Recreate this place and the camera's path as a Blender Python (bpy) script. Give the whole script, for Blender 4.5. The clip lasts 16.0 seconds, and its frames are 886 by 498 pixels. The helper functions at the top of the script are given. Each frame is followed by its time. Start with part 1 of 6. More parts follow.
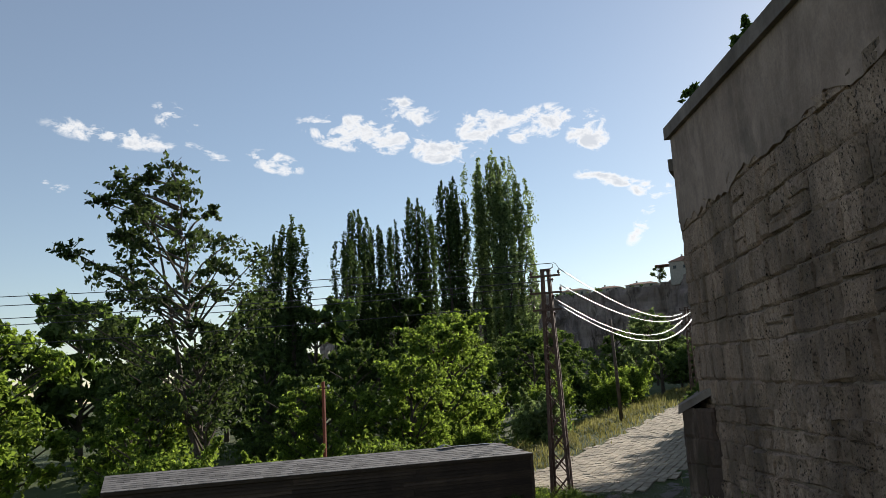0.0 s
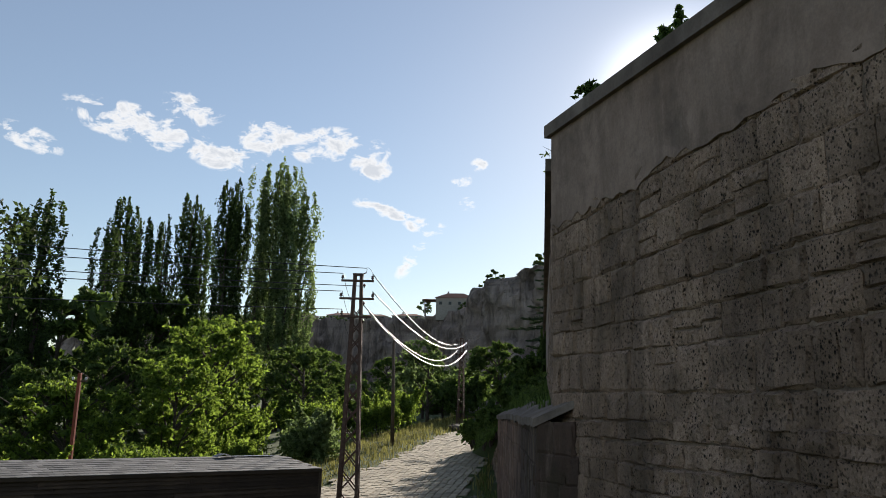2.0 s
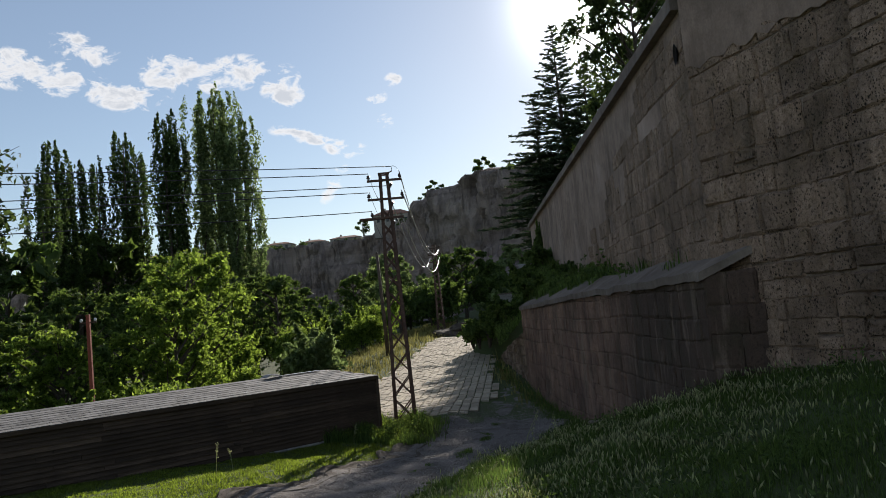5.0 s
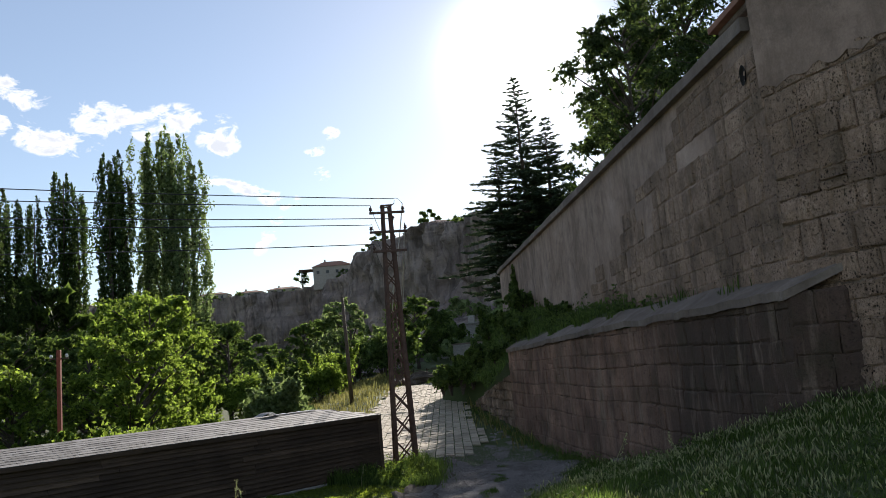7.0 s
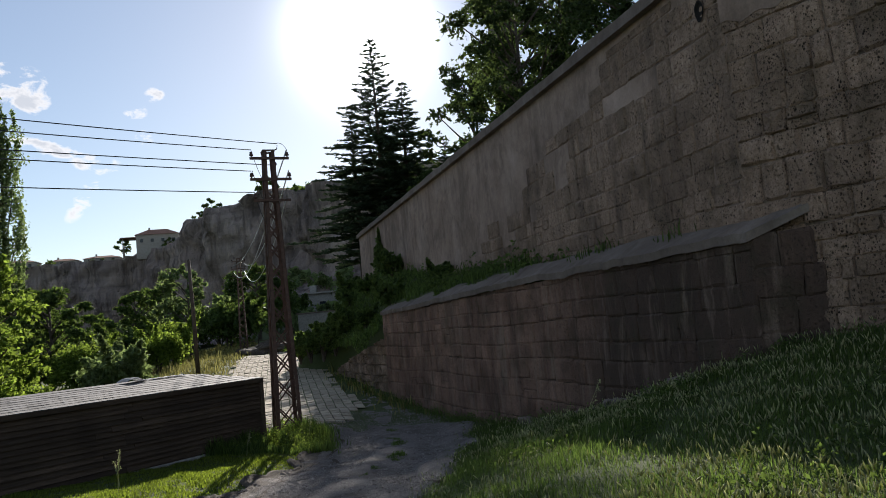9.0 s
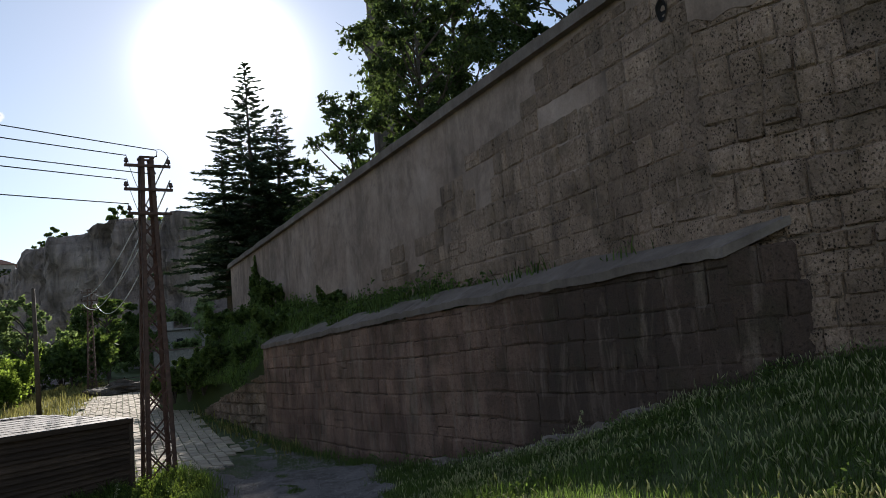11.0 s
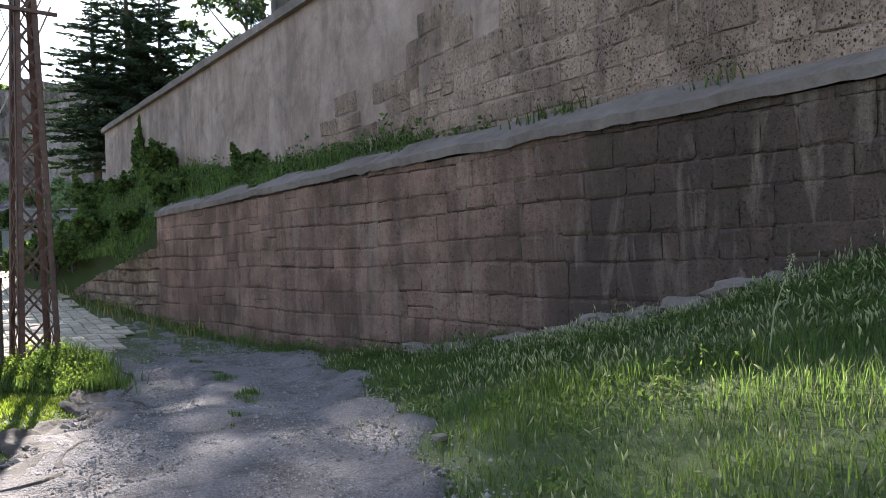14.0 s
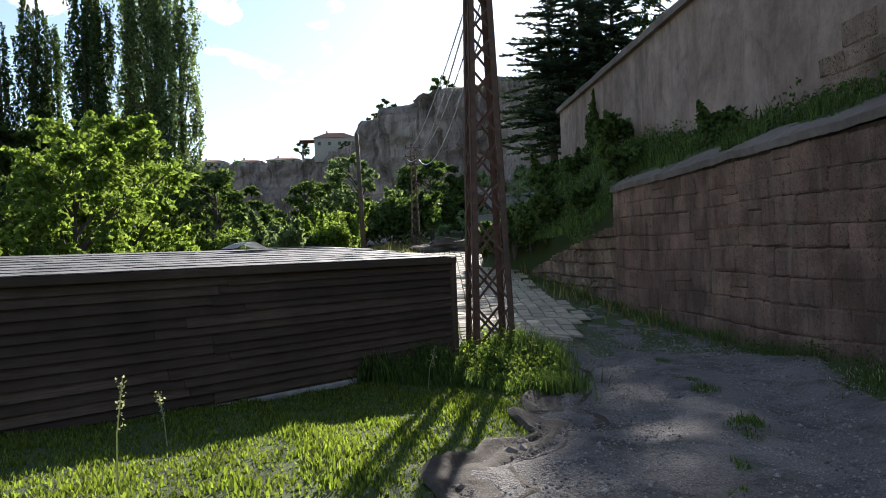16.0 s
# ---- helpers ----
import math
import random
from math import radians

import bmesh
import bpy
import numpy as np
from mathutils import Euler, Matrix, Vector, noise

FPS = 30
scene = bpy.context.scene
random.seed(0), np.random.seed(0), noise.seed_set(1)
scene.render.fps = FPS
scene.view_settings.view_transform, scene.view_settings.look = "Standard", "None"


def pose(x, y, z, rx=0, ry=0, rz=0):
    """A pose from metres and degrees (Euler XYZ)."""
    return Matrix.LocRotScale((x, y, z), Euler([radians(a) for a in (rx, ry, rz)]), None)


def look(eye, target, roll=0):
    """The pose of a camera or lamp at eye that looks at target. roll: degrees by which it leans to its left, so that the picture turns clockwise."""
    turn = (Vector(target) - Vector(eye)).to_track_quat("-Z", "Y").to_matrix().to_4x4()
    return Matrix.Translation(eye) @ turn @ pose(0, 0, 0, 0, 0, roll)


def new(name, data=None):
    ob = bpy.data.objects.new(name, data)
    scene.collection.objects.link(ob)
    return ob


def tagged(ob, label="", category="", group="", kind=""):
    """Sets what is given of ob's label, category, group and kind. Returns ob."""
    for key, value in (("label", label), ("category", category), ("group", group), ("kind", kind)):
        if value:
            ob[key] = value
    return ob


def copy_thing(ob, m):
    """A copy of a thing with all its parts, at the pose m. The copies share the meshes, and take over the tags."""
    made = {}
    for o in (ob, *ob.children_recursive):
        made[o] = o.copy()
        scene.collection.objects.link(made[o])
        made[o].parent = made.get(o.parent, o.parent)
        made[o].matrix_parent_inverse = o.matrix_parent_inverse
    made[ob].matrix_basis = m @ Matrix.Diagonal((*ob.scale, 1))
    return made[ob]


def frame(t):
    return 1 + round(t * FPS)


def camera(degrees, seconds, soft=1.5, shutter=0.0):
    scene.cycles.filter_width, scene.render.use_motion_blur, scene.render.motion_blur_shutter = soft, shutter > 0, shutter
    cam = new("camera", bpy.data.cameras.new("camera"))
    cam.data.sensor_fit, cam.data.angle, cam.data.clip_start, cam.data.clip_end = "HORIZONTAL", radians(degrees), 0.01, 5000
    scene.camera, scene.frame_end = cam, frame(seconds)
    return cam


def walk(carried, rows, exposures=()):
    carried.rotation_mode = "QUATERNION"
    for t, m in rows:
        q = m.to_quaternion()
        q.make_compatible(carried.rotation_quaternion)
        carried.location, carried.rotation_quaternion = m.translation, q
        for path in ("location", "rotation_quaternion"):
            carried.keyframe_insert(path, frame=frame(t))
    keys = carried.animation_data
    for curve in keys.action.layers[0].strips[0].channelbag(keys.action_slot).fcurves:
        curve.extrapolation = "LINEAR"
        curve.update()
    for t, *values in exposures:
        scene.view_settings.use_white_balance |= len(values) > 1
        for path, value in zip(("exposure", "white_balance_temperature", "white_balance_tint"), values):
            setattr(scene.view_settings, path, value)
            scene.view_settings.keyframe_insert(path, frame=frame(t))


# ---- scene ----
cam = camera(58.8, 16.0, 0.7)
PATH = [
    (0, (17.03, -24.569, 4.265), (15.709, -23.107, 4.607), -3.2),
    (0.5, (16.6, -24.098, 4.086), (15.52, -22.437, 4.356), -3.4),
    (1, (15.936, -23.836, 4.039), (15.002, -22.098, 4.366), -2.8),
    (1.5, (15.346, -23.832, 3.928), (14.527, -22.054, 4.334), 0.5),
    (2, (14.593, -23.889, 3.82), (13.756, -22.115, 4.213), 1.5),
    (2.5, (14.047, -24.003, 3.681), (13.288, -22.163, 3.877), 3.0),
    (3, (13.455, -24.003, 3.622), (12.828, -22.111, 3.795), 0.9),
    (3.5, (12.839, -23.898, 3.534), (12.337, -21.973, 3.742), -1.7),
    (4, (12.266, -23.95, 3.507), (11.654, -22.062, 3.757), -4.5),
    (4.2, (11.964, -23.956, 3.486), (11.253, -22.104, 3.742), -6.1),
    (6.3, (9.165, -24.404, 2.991), (8.566, -22.498, 3.078), -4.5),
    (6.5, (8.972, -24.341, 2.97), (8.376, -22.437, 3.106), -5.0),
    (7, (8.336, -24.139, 2.941), (7.821, -22.23, 3.239), -5.2),
    (7.5, (7.725, -23.925, 2.879), (7.269, -21.997, 3.152), -5.4),
    (8, (7.196, -23.594, 2.802), (6.862, -21.636, 3.036), -5.2),
    (8.5, (6.647, -23.214, 2.74), (6.452, -21.233, 2.936), -4.8),
    (9, (6.217, -22.944, 2.676), (6.111, -20.956, 2.87), -5.4),
    (9.5, (5.695, -22.357, 2.647), (5.729, -20.373, 2.902), -4.7),
    (10, (5.312, -21.91, 2.624), (5.39, -19.946, 2.991), -1.7),
    (10.2, (5.22, -21.811, 2.63), (5.329, -19.844, 2.976), -2.0),
    (12.3, (4.417, -19.413, 2.228), (4.807, -17.463, 2.443), -8.3),
    (12.5, (4.248, -19.24, 2.169), (4.653, -17.297, 2.417), -7.6),
    (13, (3.925, -18.599, 2.068), (4.311, -16.652, 2.309), -4.2),
    (13.5, (3.585, -17.794, 1.948), (4.039, -15.847, 2.02), -3.8),
    (14, (3.399, -16.936, 1.862), (3.959, -15.016, 1.872), -2.2),
    (14.5, (3.203, -16.07, 1.882), (3.72, -14.141, 1.983), -1.8),
    (15, (3.235, -15.245, 1.868), (3.585, -13.276, 1.887), -1.1),
    (15.2, (3.212, -14.901, 1.863), (3.38, -12.908, 1.873), -0.9),
    (15.5, (3.127, -14.526, 1.825), (2.986, -12.531, 1.84), -1.7),
    (16, (3.027, -13.777, 1.814), (2.49, -11.851, 1.821), -2.2),
]
walk(cam, [(t, look(eye, target, roll)) for t, eye, target, roll in PATH],
     [(0, 0.5, 6500, 11), (0.5, 1.0, 6700, 11), (1, 0.95, 6700, 11), (2, 0.5, 6500, 11), (3, 0.65, 6700, 11), (4.2, 0.2, 6500, 11), (6.3, 0.8, 6450, 13), (7.2, 0.8, 6450, 13), (9, 0.5, 6400, 13), (10.2, 0.6, 6400, 13),
      (12.5, 0.75, 6200, 15), (13.5, 1.75, 6100, 16), (14.5, 2.45, 6250, 17), (15.2, 2.45, 6150, 15), (15.5, 2.1, 6200, 14), (16, 1.15, 6150, 13)])

# ---- light ----
SUN_AZ, SUN_EL = radians(-7.7), radians(21.3)
SUN_DIR = Vector((math.sin(SUN_AZ) * math.cos(SUN_EL), math.cos(SUN_AZ) * math.cos(SUN_EL), math.sin(SUN_EL)))
sun = new("sun", bpy.data.lights.new("sun", "SUN"))
sun.data.energy, sun.data.angle, sun.data.color = 5.0, radians(0.53), (1.0, 0.93, 0.82)
sun.rotation_euler = SUN_DIR.to_track_quat("Z", "Y").to_euler()
world = bpy.data.worlds.new("sky")
scene.world = world
world.use_nodes = True


def link(tree, a, b):
    tree.links.new(a, b)


def wnode(kind, **values):
    n = world.node_tree.nodes.new(kind)
    for key, value in values.items():
        n.inputs[key].default_value = value
    return n


def wmath(op, a, b=None):
    n = world.node_tree.nodes.new("ShaderNodeMath")
    n.operation = op
    for i, v in enumerate((a, b)):
        if v is None:
            continue
        if isinstance(v, (int, float)):
            n.inputs[i].default_value = v
        else:
            world.node_tree.links.new(v, n.inputs[i])
    return n.outputs[0]


def build_sky():
    tree = world.node_tree
    back = tree.nodes["Background"]
    sky = tree.nodes.new("ShaderNodeTexSky")
    sky.sky_type, sky.sun_disc = "NISHITA", False
    sky.sun_elevation, sky.sun_rotation = SUN_EL, SUN_AZ
    sky.air_density, sky.dust_density, sky.ozone_density = 1.0, 0.15, 1.2
    coord = tree.nodes.new("ShaderNodeTexCoord")
    # cumulus and wisps: torn by noise inside long soft shapes given by bearing, height, half-width, half-height, slant and density
    puff = wnode("ShaderNodeTexNoise", Scale=30.0, Detail=12.0, Roughness=0.63, Distortion=0.35)
    stretch = tree.nodes.new("ShaderNodeMapping")
    stretch.inputs["Scale"].default_value = (1.0, 1.0, 1.7)
    link(tree, coord.outputs["Generated"], stretch.inputs["Vector"])
    link(tree, stretch.outputs[0], puff.inputs["Vector"])

    def along(v):
        dot = tree.nodes.new("ShaderNodeVectorMath")
        dot.operation = "DOT_PRODUCT"
        dot.inputs[1].default_value = v
        link(tree, coord.outputs["Generated"], dot.inputs[0])
        return dot.outputs["Value"]

    def bank(az, el, wide, high, slant, dense):
        a, e, t = radians(az), radians(el), radians(slant)
        mid = Vector((math.sin(a) * math.cos(e), math.cos(a) * math.cos(e), math.sin(e)))
        side = Vector((math.cos(a), -math.sin(a), 0))
        up = side.cross(mid)
        u, v = side * math.cos(t) + up * math.sin(t), up * math.cos(t) - side * math.sin(t)
        across, upward = along(u / radians(wide)), along(v / radians(high))
        far = wmath("ADD", wmath("MULTIPLY", across, across), wmath("MULTIPLY", upward, upward))
        behind = wmath("MULTIPLY", wmath("MAXIMUM", wmath("MULTIPLY", along(mid), -1.0), 0.0), 1000.0)
        inside = wmath("SUBTRACT", 1.0, wmath("MINIMUM", wmath("ADD", far, behind), 1.0))
        return wmath("MULTIPLY", inside, dense)

    area = None
    for spot in ((-47.5, 18.3, 5.5, 1.5, -10, 1.0), (-44.2, 19.9, 2.6, 1.2, -8, 0.9), (-41.2, 17.0, 3.4, 1.3, -6, 1.0), (-38.6, 18.6, 2.4, 1.6, 10, 1.0), (-34.4, 18.4, 3.2, 1.4, 8, 1.0), (-30.8, 17.5, 1.9, 1.7, -40, 1.0),
                 (-29.6, 14.1, 2.9, 0.75, -12, 0.75), (-26.6, 12.9, 1.9, 0.7, -8, 0.75), (-27.2, 11.2, 0.75, 3.0, -32, 0.62), (-24.0, 16.3, 0.9, 0.8, 0, 0.75), (-22.7, 17.5, 0.8, 0.6, 20, 0.7), (-23.6, 14.6, 0.8, 0.7, 0, 0.6),
                 (-65.5, 17.9, 5.0, 0.9, -8, 0.6), (-61.2, 19.4, 2.0, 1.1, -12, 0.75), (-54.2, 16.4, 2.3, 0.9, -16, 0.8), (-69.3, 14.3, 1.6, 0.5, -4, 0.55), (-59.0, 17.0, 2.0, 0.5, -20, 0.5)):
        one = bank(*spot)
        area = one if area is None else wmath("MAXIMUM", area, one)
    body = wmath("ADD", area, wmath("MULTIPLY", wmath("SUBTRACT", puff.outputs["Fac"], 0.525), 7.6))
    body = wmath("MULTIPLY", body, wmath("MINIMUM", wmath("MULTIPLY", area, 2.2), 1.0))
    cover = wmath("MINIMUM", wmath("MAXIMUM", wmath("MULTIPLY", wmath("SUBTRACT", body, 0.1), 1.15), 0.0), 0.9)
    shade = tree.nodes.new("ShaderNodeMix")
    shade.data_type = "RGBA"
    shade.inputs["A"].default_value, shade.inputs["B"].default_value = (8.8, 8.7, 8.5, 1), (5.6, 5.85, 6.2, 1)
    link(tree, wmath("MINIMUM", wmath("MAXIMUM", wmath("MULTIPLY", wmath("SUBTRACT", body, 0.45), 0.8), 0.0), 1.0), shade.inputs["Factor"])
    cloud = tree.nodes.new("ShaderNodeMix")
    cloud.data_type = "RGBA"
    link(tree, shade.outputs["Result"], cloud.inputs["B"])
    link(tree, cover, cloud.inputs["Factor"])
    # thin high haze greys the blue
    veil = tree.nodes.new("ShaderNodeMix")
    veil.data_type = "RGBA"
    veil.inputs["Factor"].default_value = 0.20
    veil.inputs["B"].default_value = (3.9, 4.15, 4.5, 1)
    link(tree, sky.outputs[0], veil.inputs["A"])
    link(tree, veil.outputs["Result"], cloud.inputs["A"])
    # the hazy aureole round the low sun
    dot = tree.nodes.new("ShaderNodeVectorMath")
    dot.operation = "DOT_PRODUCT"
    dot.inputs[1].default_value = SUN_DIR
    link(tree, coord.outputs["Generated"], dot.inputs[0])
    near = wmath("POWER", wmath("MAXIMUM", dot.outputs["Value"], 0.0), 560.0)
    wide = wmath("POWER", wmath("MAXIMUM", dot.outputs["Value"], 0.0), 40.0)
    glow = wmath("ADD", wmath("MULTIPLY", near, 30.0), wmath("MULTIPLY", wide, 0.25))
    tint = tree.nodes.new("ShaderNodeVectorMath")
    tint.operation = "SCALE"
    tint.inputs[0].default_value = (1.0, 0.99, 0.96)
    link(tree, glow, tint.inputs["Scale"])
    total = tree.nodes.new("ShaderNodeVectorMath")
    total.operation = "ADD"
    link(tree, cloud.outputs["Result"], total.inputs[0])
    link(tree, tint.outputs[0], total.inputs[1])
    link(tree, total.outputs[0], back.inputs["Color"])
    back.inputs["Strength"].default_value = 0.088


build_sky()


# ---- materials ----
class Mat:
    """A node material under construction."""

    def __init__(self, name, rough=0.85, metal=0.0):
        self.m = bpy.data.materials.new(name)
        self.m.use_nodes = True
        self.t = self.m.node_tree
        self.b = self.t.nodes["Principled BSDF"]
        self.b.inputs["Roughness"].default_value, self.b.inputs["Metallic"].default_value = rough, metal
        self.b.inputs["Specular IOR Level"].default_value = 0.3
        self.c = self.t.nodes.new("ShaderNodeTexCoord")
        self.height = None

    def vec(self, scale=(1, 1, 1), kind="Object", turn=(0, 0, 0)):
        n = self.t.nodes.new("ShaderNodeMapping")
        n.inputs["Scale"].default_value, n.inputs["Rotation"].default_value = scale, turn
        if kind == "World":
            g = self.t.nodes.new("ShaderNodeNewGeometry")
            self.t.links.new(g.outputs["Position"], n.inputs["Vector"])
        else:
            self.t.links.new(self.c.outputs[kind], n.inputs["Vector"])
        return n.outputs[0]

    def noise(self, scale, detail=5.0, rough=0.6, v=None, distort=0.0):
        n = self.t.nodes.new("ShaderNodeTexNoise")
        n.inputs["Scale"].default_value, n.inputs["Detail"].default_value = scale, detail
        n.inputs["Roughness"].default_value, n.inputs["Distortion"].default_value = rough, distort
        self.t.links.new(v or self.vec(kind="World"), n.inputs["Vector"])
        return n.outputs["Fac"]

    def pits(self, scale, v=None):
        n = self.t.nodes.new("ShaderNodeTexVoronoi")
        n.inputs["Scale"].default_value = scale
        self.t.links.new(v or self.vec(kind="World"), n.inputs["Vector"])
        return n.outputs["Distance"]

    def ramp(self, fac, *stops):
        n = self.t.nodes.new("ShaderNodeValToRGB")
        e = n.color_ramp.elements
        while len(e) < len(stops):
            e.new(0.5)
        for el, (p, c) in zip(e, stops):
            el.position, el.color = p, ((c, c, c, 1) if isinstance(c, (int, float)) else (*c, 1))
        self.t.links.new(fac, n.inputs["Fac"])
        return n.outputs["Color"]

    def mix(self, fac, a, b, blend="MIX"):
        n = self.t.nodes.new("ShaderNodeMix")
        n.data_type, n.blend_type = "RGBA", blend
        for key, v in (("Factor", fac), ("A", a), ("B", b)):
            if isinstance(v, (int, float)):
                n.inputs[key].default_value = v
            elif isinstance(v, tuple):
                n.inputs[key].default_value = (*v, 1)
            else:
                self.t.links.new(v, n.inputs[key])
        return n.outputs["Result"]

    def random(self):
        n = self.t.nodes.new("ShaderNodeObjectInfo")
        return n.outputs["Random"]

    def island(self):
        n = self.t.nodes.new("ShaderNodeNewGeometry")
        return n.outputs["Random Per Island"]

    def color(self, c):
        if isinstance(c, tuple):
            self.b.inputs["Base Color"].default_value = (*c, 1)
        else:
            self.t.links.new(c, self.b.inputs["Base Color"])
        return self

    def bump(self, fac, strength=0.4, dist=0.02):
        n = self.t.nodes.new("ShaderNodeBump")
        n.inputs["Strength"].default_value, n.inputs["Distance"].default_value = strength, dist
        self.t.links.new(fac, n.inputs["Height"])
        if self.height is not None:
            self.t.links.new(self.height, n.inputs["Normal"])
        self.height = n.outputs[0]
        self.t.links.new(self.height, self.b.inputs["Normal"])
        return self


def stone_mat(name, dark, mid, light, pit=0.8, streak=0.0, moss=0.0, soaked=False):
    m = Mat(name, 0.93)
    big = m.noise(0.55, 4, 0.6)
    fine = m.noise(14, 8, 0.7)
    c = m.ramp(fine, (0.25, dark), (0.52, mid), (0.78, light))
    c = m.mix(m.ramp(big, (0.38, 0.0), (0.62, 0.8)), c, tuple(v * 0.75 for v in dark))
    c = m.mix(0.45, c, m.ramp(m.noise(1.9, 6, 0.7), (0.3, 0.45), (0.7, 1.25)), "MULTIPLY")
    one = m.ramp(m.random(), (0.0, 0.8), (0.5, 0.98), (0.94, 1.06), (1.0, 1.25))
    c = m.mix(1.0, c, one, "MULTIPLY")
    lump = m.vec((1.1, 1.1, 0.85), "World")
    # the shade inside the pits is multiplied into the colour, besides their bump
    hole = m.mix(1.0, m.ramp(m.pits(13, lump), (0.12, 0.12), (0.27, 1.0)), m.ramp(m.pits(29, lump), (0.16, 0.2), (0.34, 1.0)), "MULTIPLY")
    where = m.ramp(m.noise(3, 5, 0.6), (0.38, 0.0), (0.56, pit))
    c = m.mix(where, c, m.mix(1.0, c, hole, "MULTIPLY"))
    if streak:
        run = m.noise(1.0, 4, 0.6, m.vec((2.6, 2.6, 0.12), "World"))
        c = m.mix(m.ramp(run, (0.48, 0.0), (0.66, streak)), c, (0.035, 0.03, 0.027))
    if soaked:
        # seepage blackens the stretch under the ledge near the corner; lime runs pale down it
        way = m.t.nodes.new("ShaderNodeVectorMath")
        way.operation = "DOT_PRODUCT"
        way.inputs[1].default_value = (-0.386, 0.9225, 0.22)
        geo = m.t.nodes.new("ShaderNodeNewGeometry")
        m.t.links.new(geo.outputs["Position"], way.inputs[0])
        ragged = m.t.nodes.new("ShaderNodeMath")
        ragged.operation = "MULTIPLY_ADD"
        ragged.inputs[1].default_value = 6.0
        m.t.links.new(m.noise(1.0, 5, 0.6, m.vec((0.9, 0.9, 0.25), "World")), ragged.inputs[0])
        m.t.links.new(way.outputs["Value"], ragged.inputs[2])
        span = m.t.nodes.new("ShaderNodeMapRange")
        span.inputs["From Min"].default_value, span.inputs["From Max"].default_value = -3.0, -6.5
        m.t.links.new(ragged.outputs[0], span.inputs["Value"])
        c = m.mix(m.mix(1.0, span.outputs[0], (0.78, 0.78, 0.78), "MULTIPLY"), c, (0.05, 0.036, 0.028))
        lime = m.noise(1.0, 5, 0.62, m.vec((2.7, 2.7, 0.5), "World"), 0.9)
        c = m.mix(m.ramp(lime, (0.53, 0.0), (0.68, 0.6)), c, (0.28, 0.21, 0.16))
    if moss:
        spot = m.noise(1.1, 5, 0.65)
        c = m.mix(m.ramp(spot, (0.52, 0.0), (0.72, moss)), c, (0.055, 0.06, 0.025))
    speck = m.noise(55, 4, 0.75)
    c = m.mix(0.55, c, m.ramp(speck, (0.32, 0.4), (0.62, 1.15)), "MULTIPLY")
    m.color(c)
    m.bump(hole, 0.9 * pit, 0.04).bump(fine, 0.7, 0.03).bump(speck, 0.4, 0.01)
    return m.m


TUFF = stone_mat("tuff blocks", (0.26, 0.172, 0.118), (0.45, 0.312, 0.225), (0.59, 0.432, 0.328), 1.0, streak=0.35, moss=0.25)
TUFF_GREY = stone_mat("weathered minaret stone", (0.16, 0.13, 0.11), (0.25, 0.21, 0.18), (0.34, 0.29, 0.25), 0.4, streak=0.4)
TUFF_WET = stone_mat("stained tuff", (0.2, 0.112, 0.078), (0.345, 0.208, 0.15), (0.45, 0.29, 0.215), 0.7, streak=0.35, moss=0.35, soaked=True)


def mortar_mat(name, dark, light):
    m = Mat(name, 0.95)
    n = m.noise(9, 6, 0.7)
    wear = m.ramp(m.noise(1.3, 5, 0.65), (0.35, 0.35), (0.65, 1.0))
    m.color(m.mix(1.0, m.ramp(n, (0.3, dark), (0.72, light)), wear, "MULTIPLY")).bump(n, 0.6, 0.03)
    return m.m


MORTAR = mortar_mat("old mortar", (0.17, 0.122, 0.09), (0.42, 0.325, 0.255))
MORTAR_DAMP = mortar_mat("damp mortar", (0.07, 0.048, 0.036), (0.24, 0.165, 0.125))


def plaster_mat(name, a, b, c3):
    m = Mat(name, 0.9)
    big, fine = m.noise(0.4, 5, 0.65), m.noise(25, 6, 0.7)
    c = m.ramp(big, (0.3, a), (0.55, b), (0.75, c3))
    run = m.noise(1.0, 6, 0.65, m.vec((0.9, 0.9, 0.22), "World"), 0.6)
    c = m.mix(m.ramp(run, (0.46, 0.0), (0.72, 0.65)), c, (0.12, 0.088, 0.066))
    c = m.mix(m.ramp(m.noise(0.9, 6, 0.7, None, 0.5), (0.5, 0.0), (0.68, 0.6)), c, (0.14, 0.104, 0.08))
    c = m.mix(0.5, c, m.ramp(m.noise(2.3, 7, 0.7), (0.3, 0.5), (0.7, 1.2)), "MULTIPLY")
    c = m.mix(0.35, c, m.ramp(fine, (0.3, 0.35), (0.7, 1.0)), "MULTIPLY")
    m.color(c).bump(fine, 0.3, 0.01).bump(big, 0.3, 0.05)
    return m.m


PLASTER = plaster_mat("weathered render", (0.28, 0.192, 0.145), (0.43, 0.31, 0.243), (0.54, 0.405, 0.33))
COPING = plaster_mat("cement coping", (0.16, 0.125, 0.1), (0.25, 0.2, 0.165), (0.36, 0.3, 0.25))


def ground_mat():
    m = Mat("soil and turf", 0.95)
    big, fine = m.noise(0.25, 6, 0.65), m.noise(18, 8, 0.75)
    c = m.ramp(big, (0.3, (0.055, 0.08, 0.025)), (0.6, (0.08, 0.105, 0.03)), (0.8, (0.15, 0.125, 0.07)))
    c = m.mix(0.5, c, m.ramp(fine, (0.3, 0.4), (0.7, 1.1)), "MULTIPLY")
    m.color(c).bump(fine, 0.6, 0.05)
    return m.m


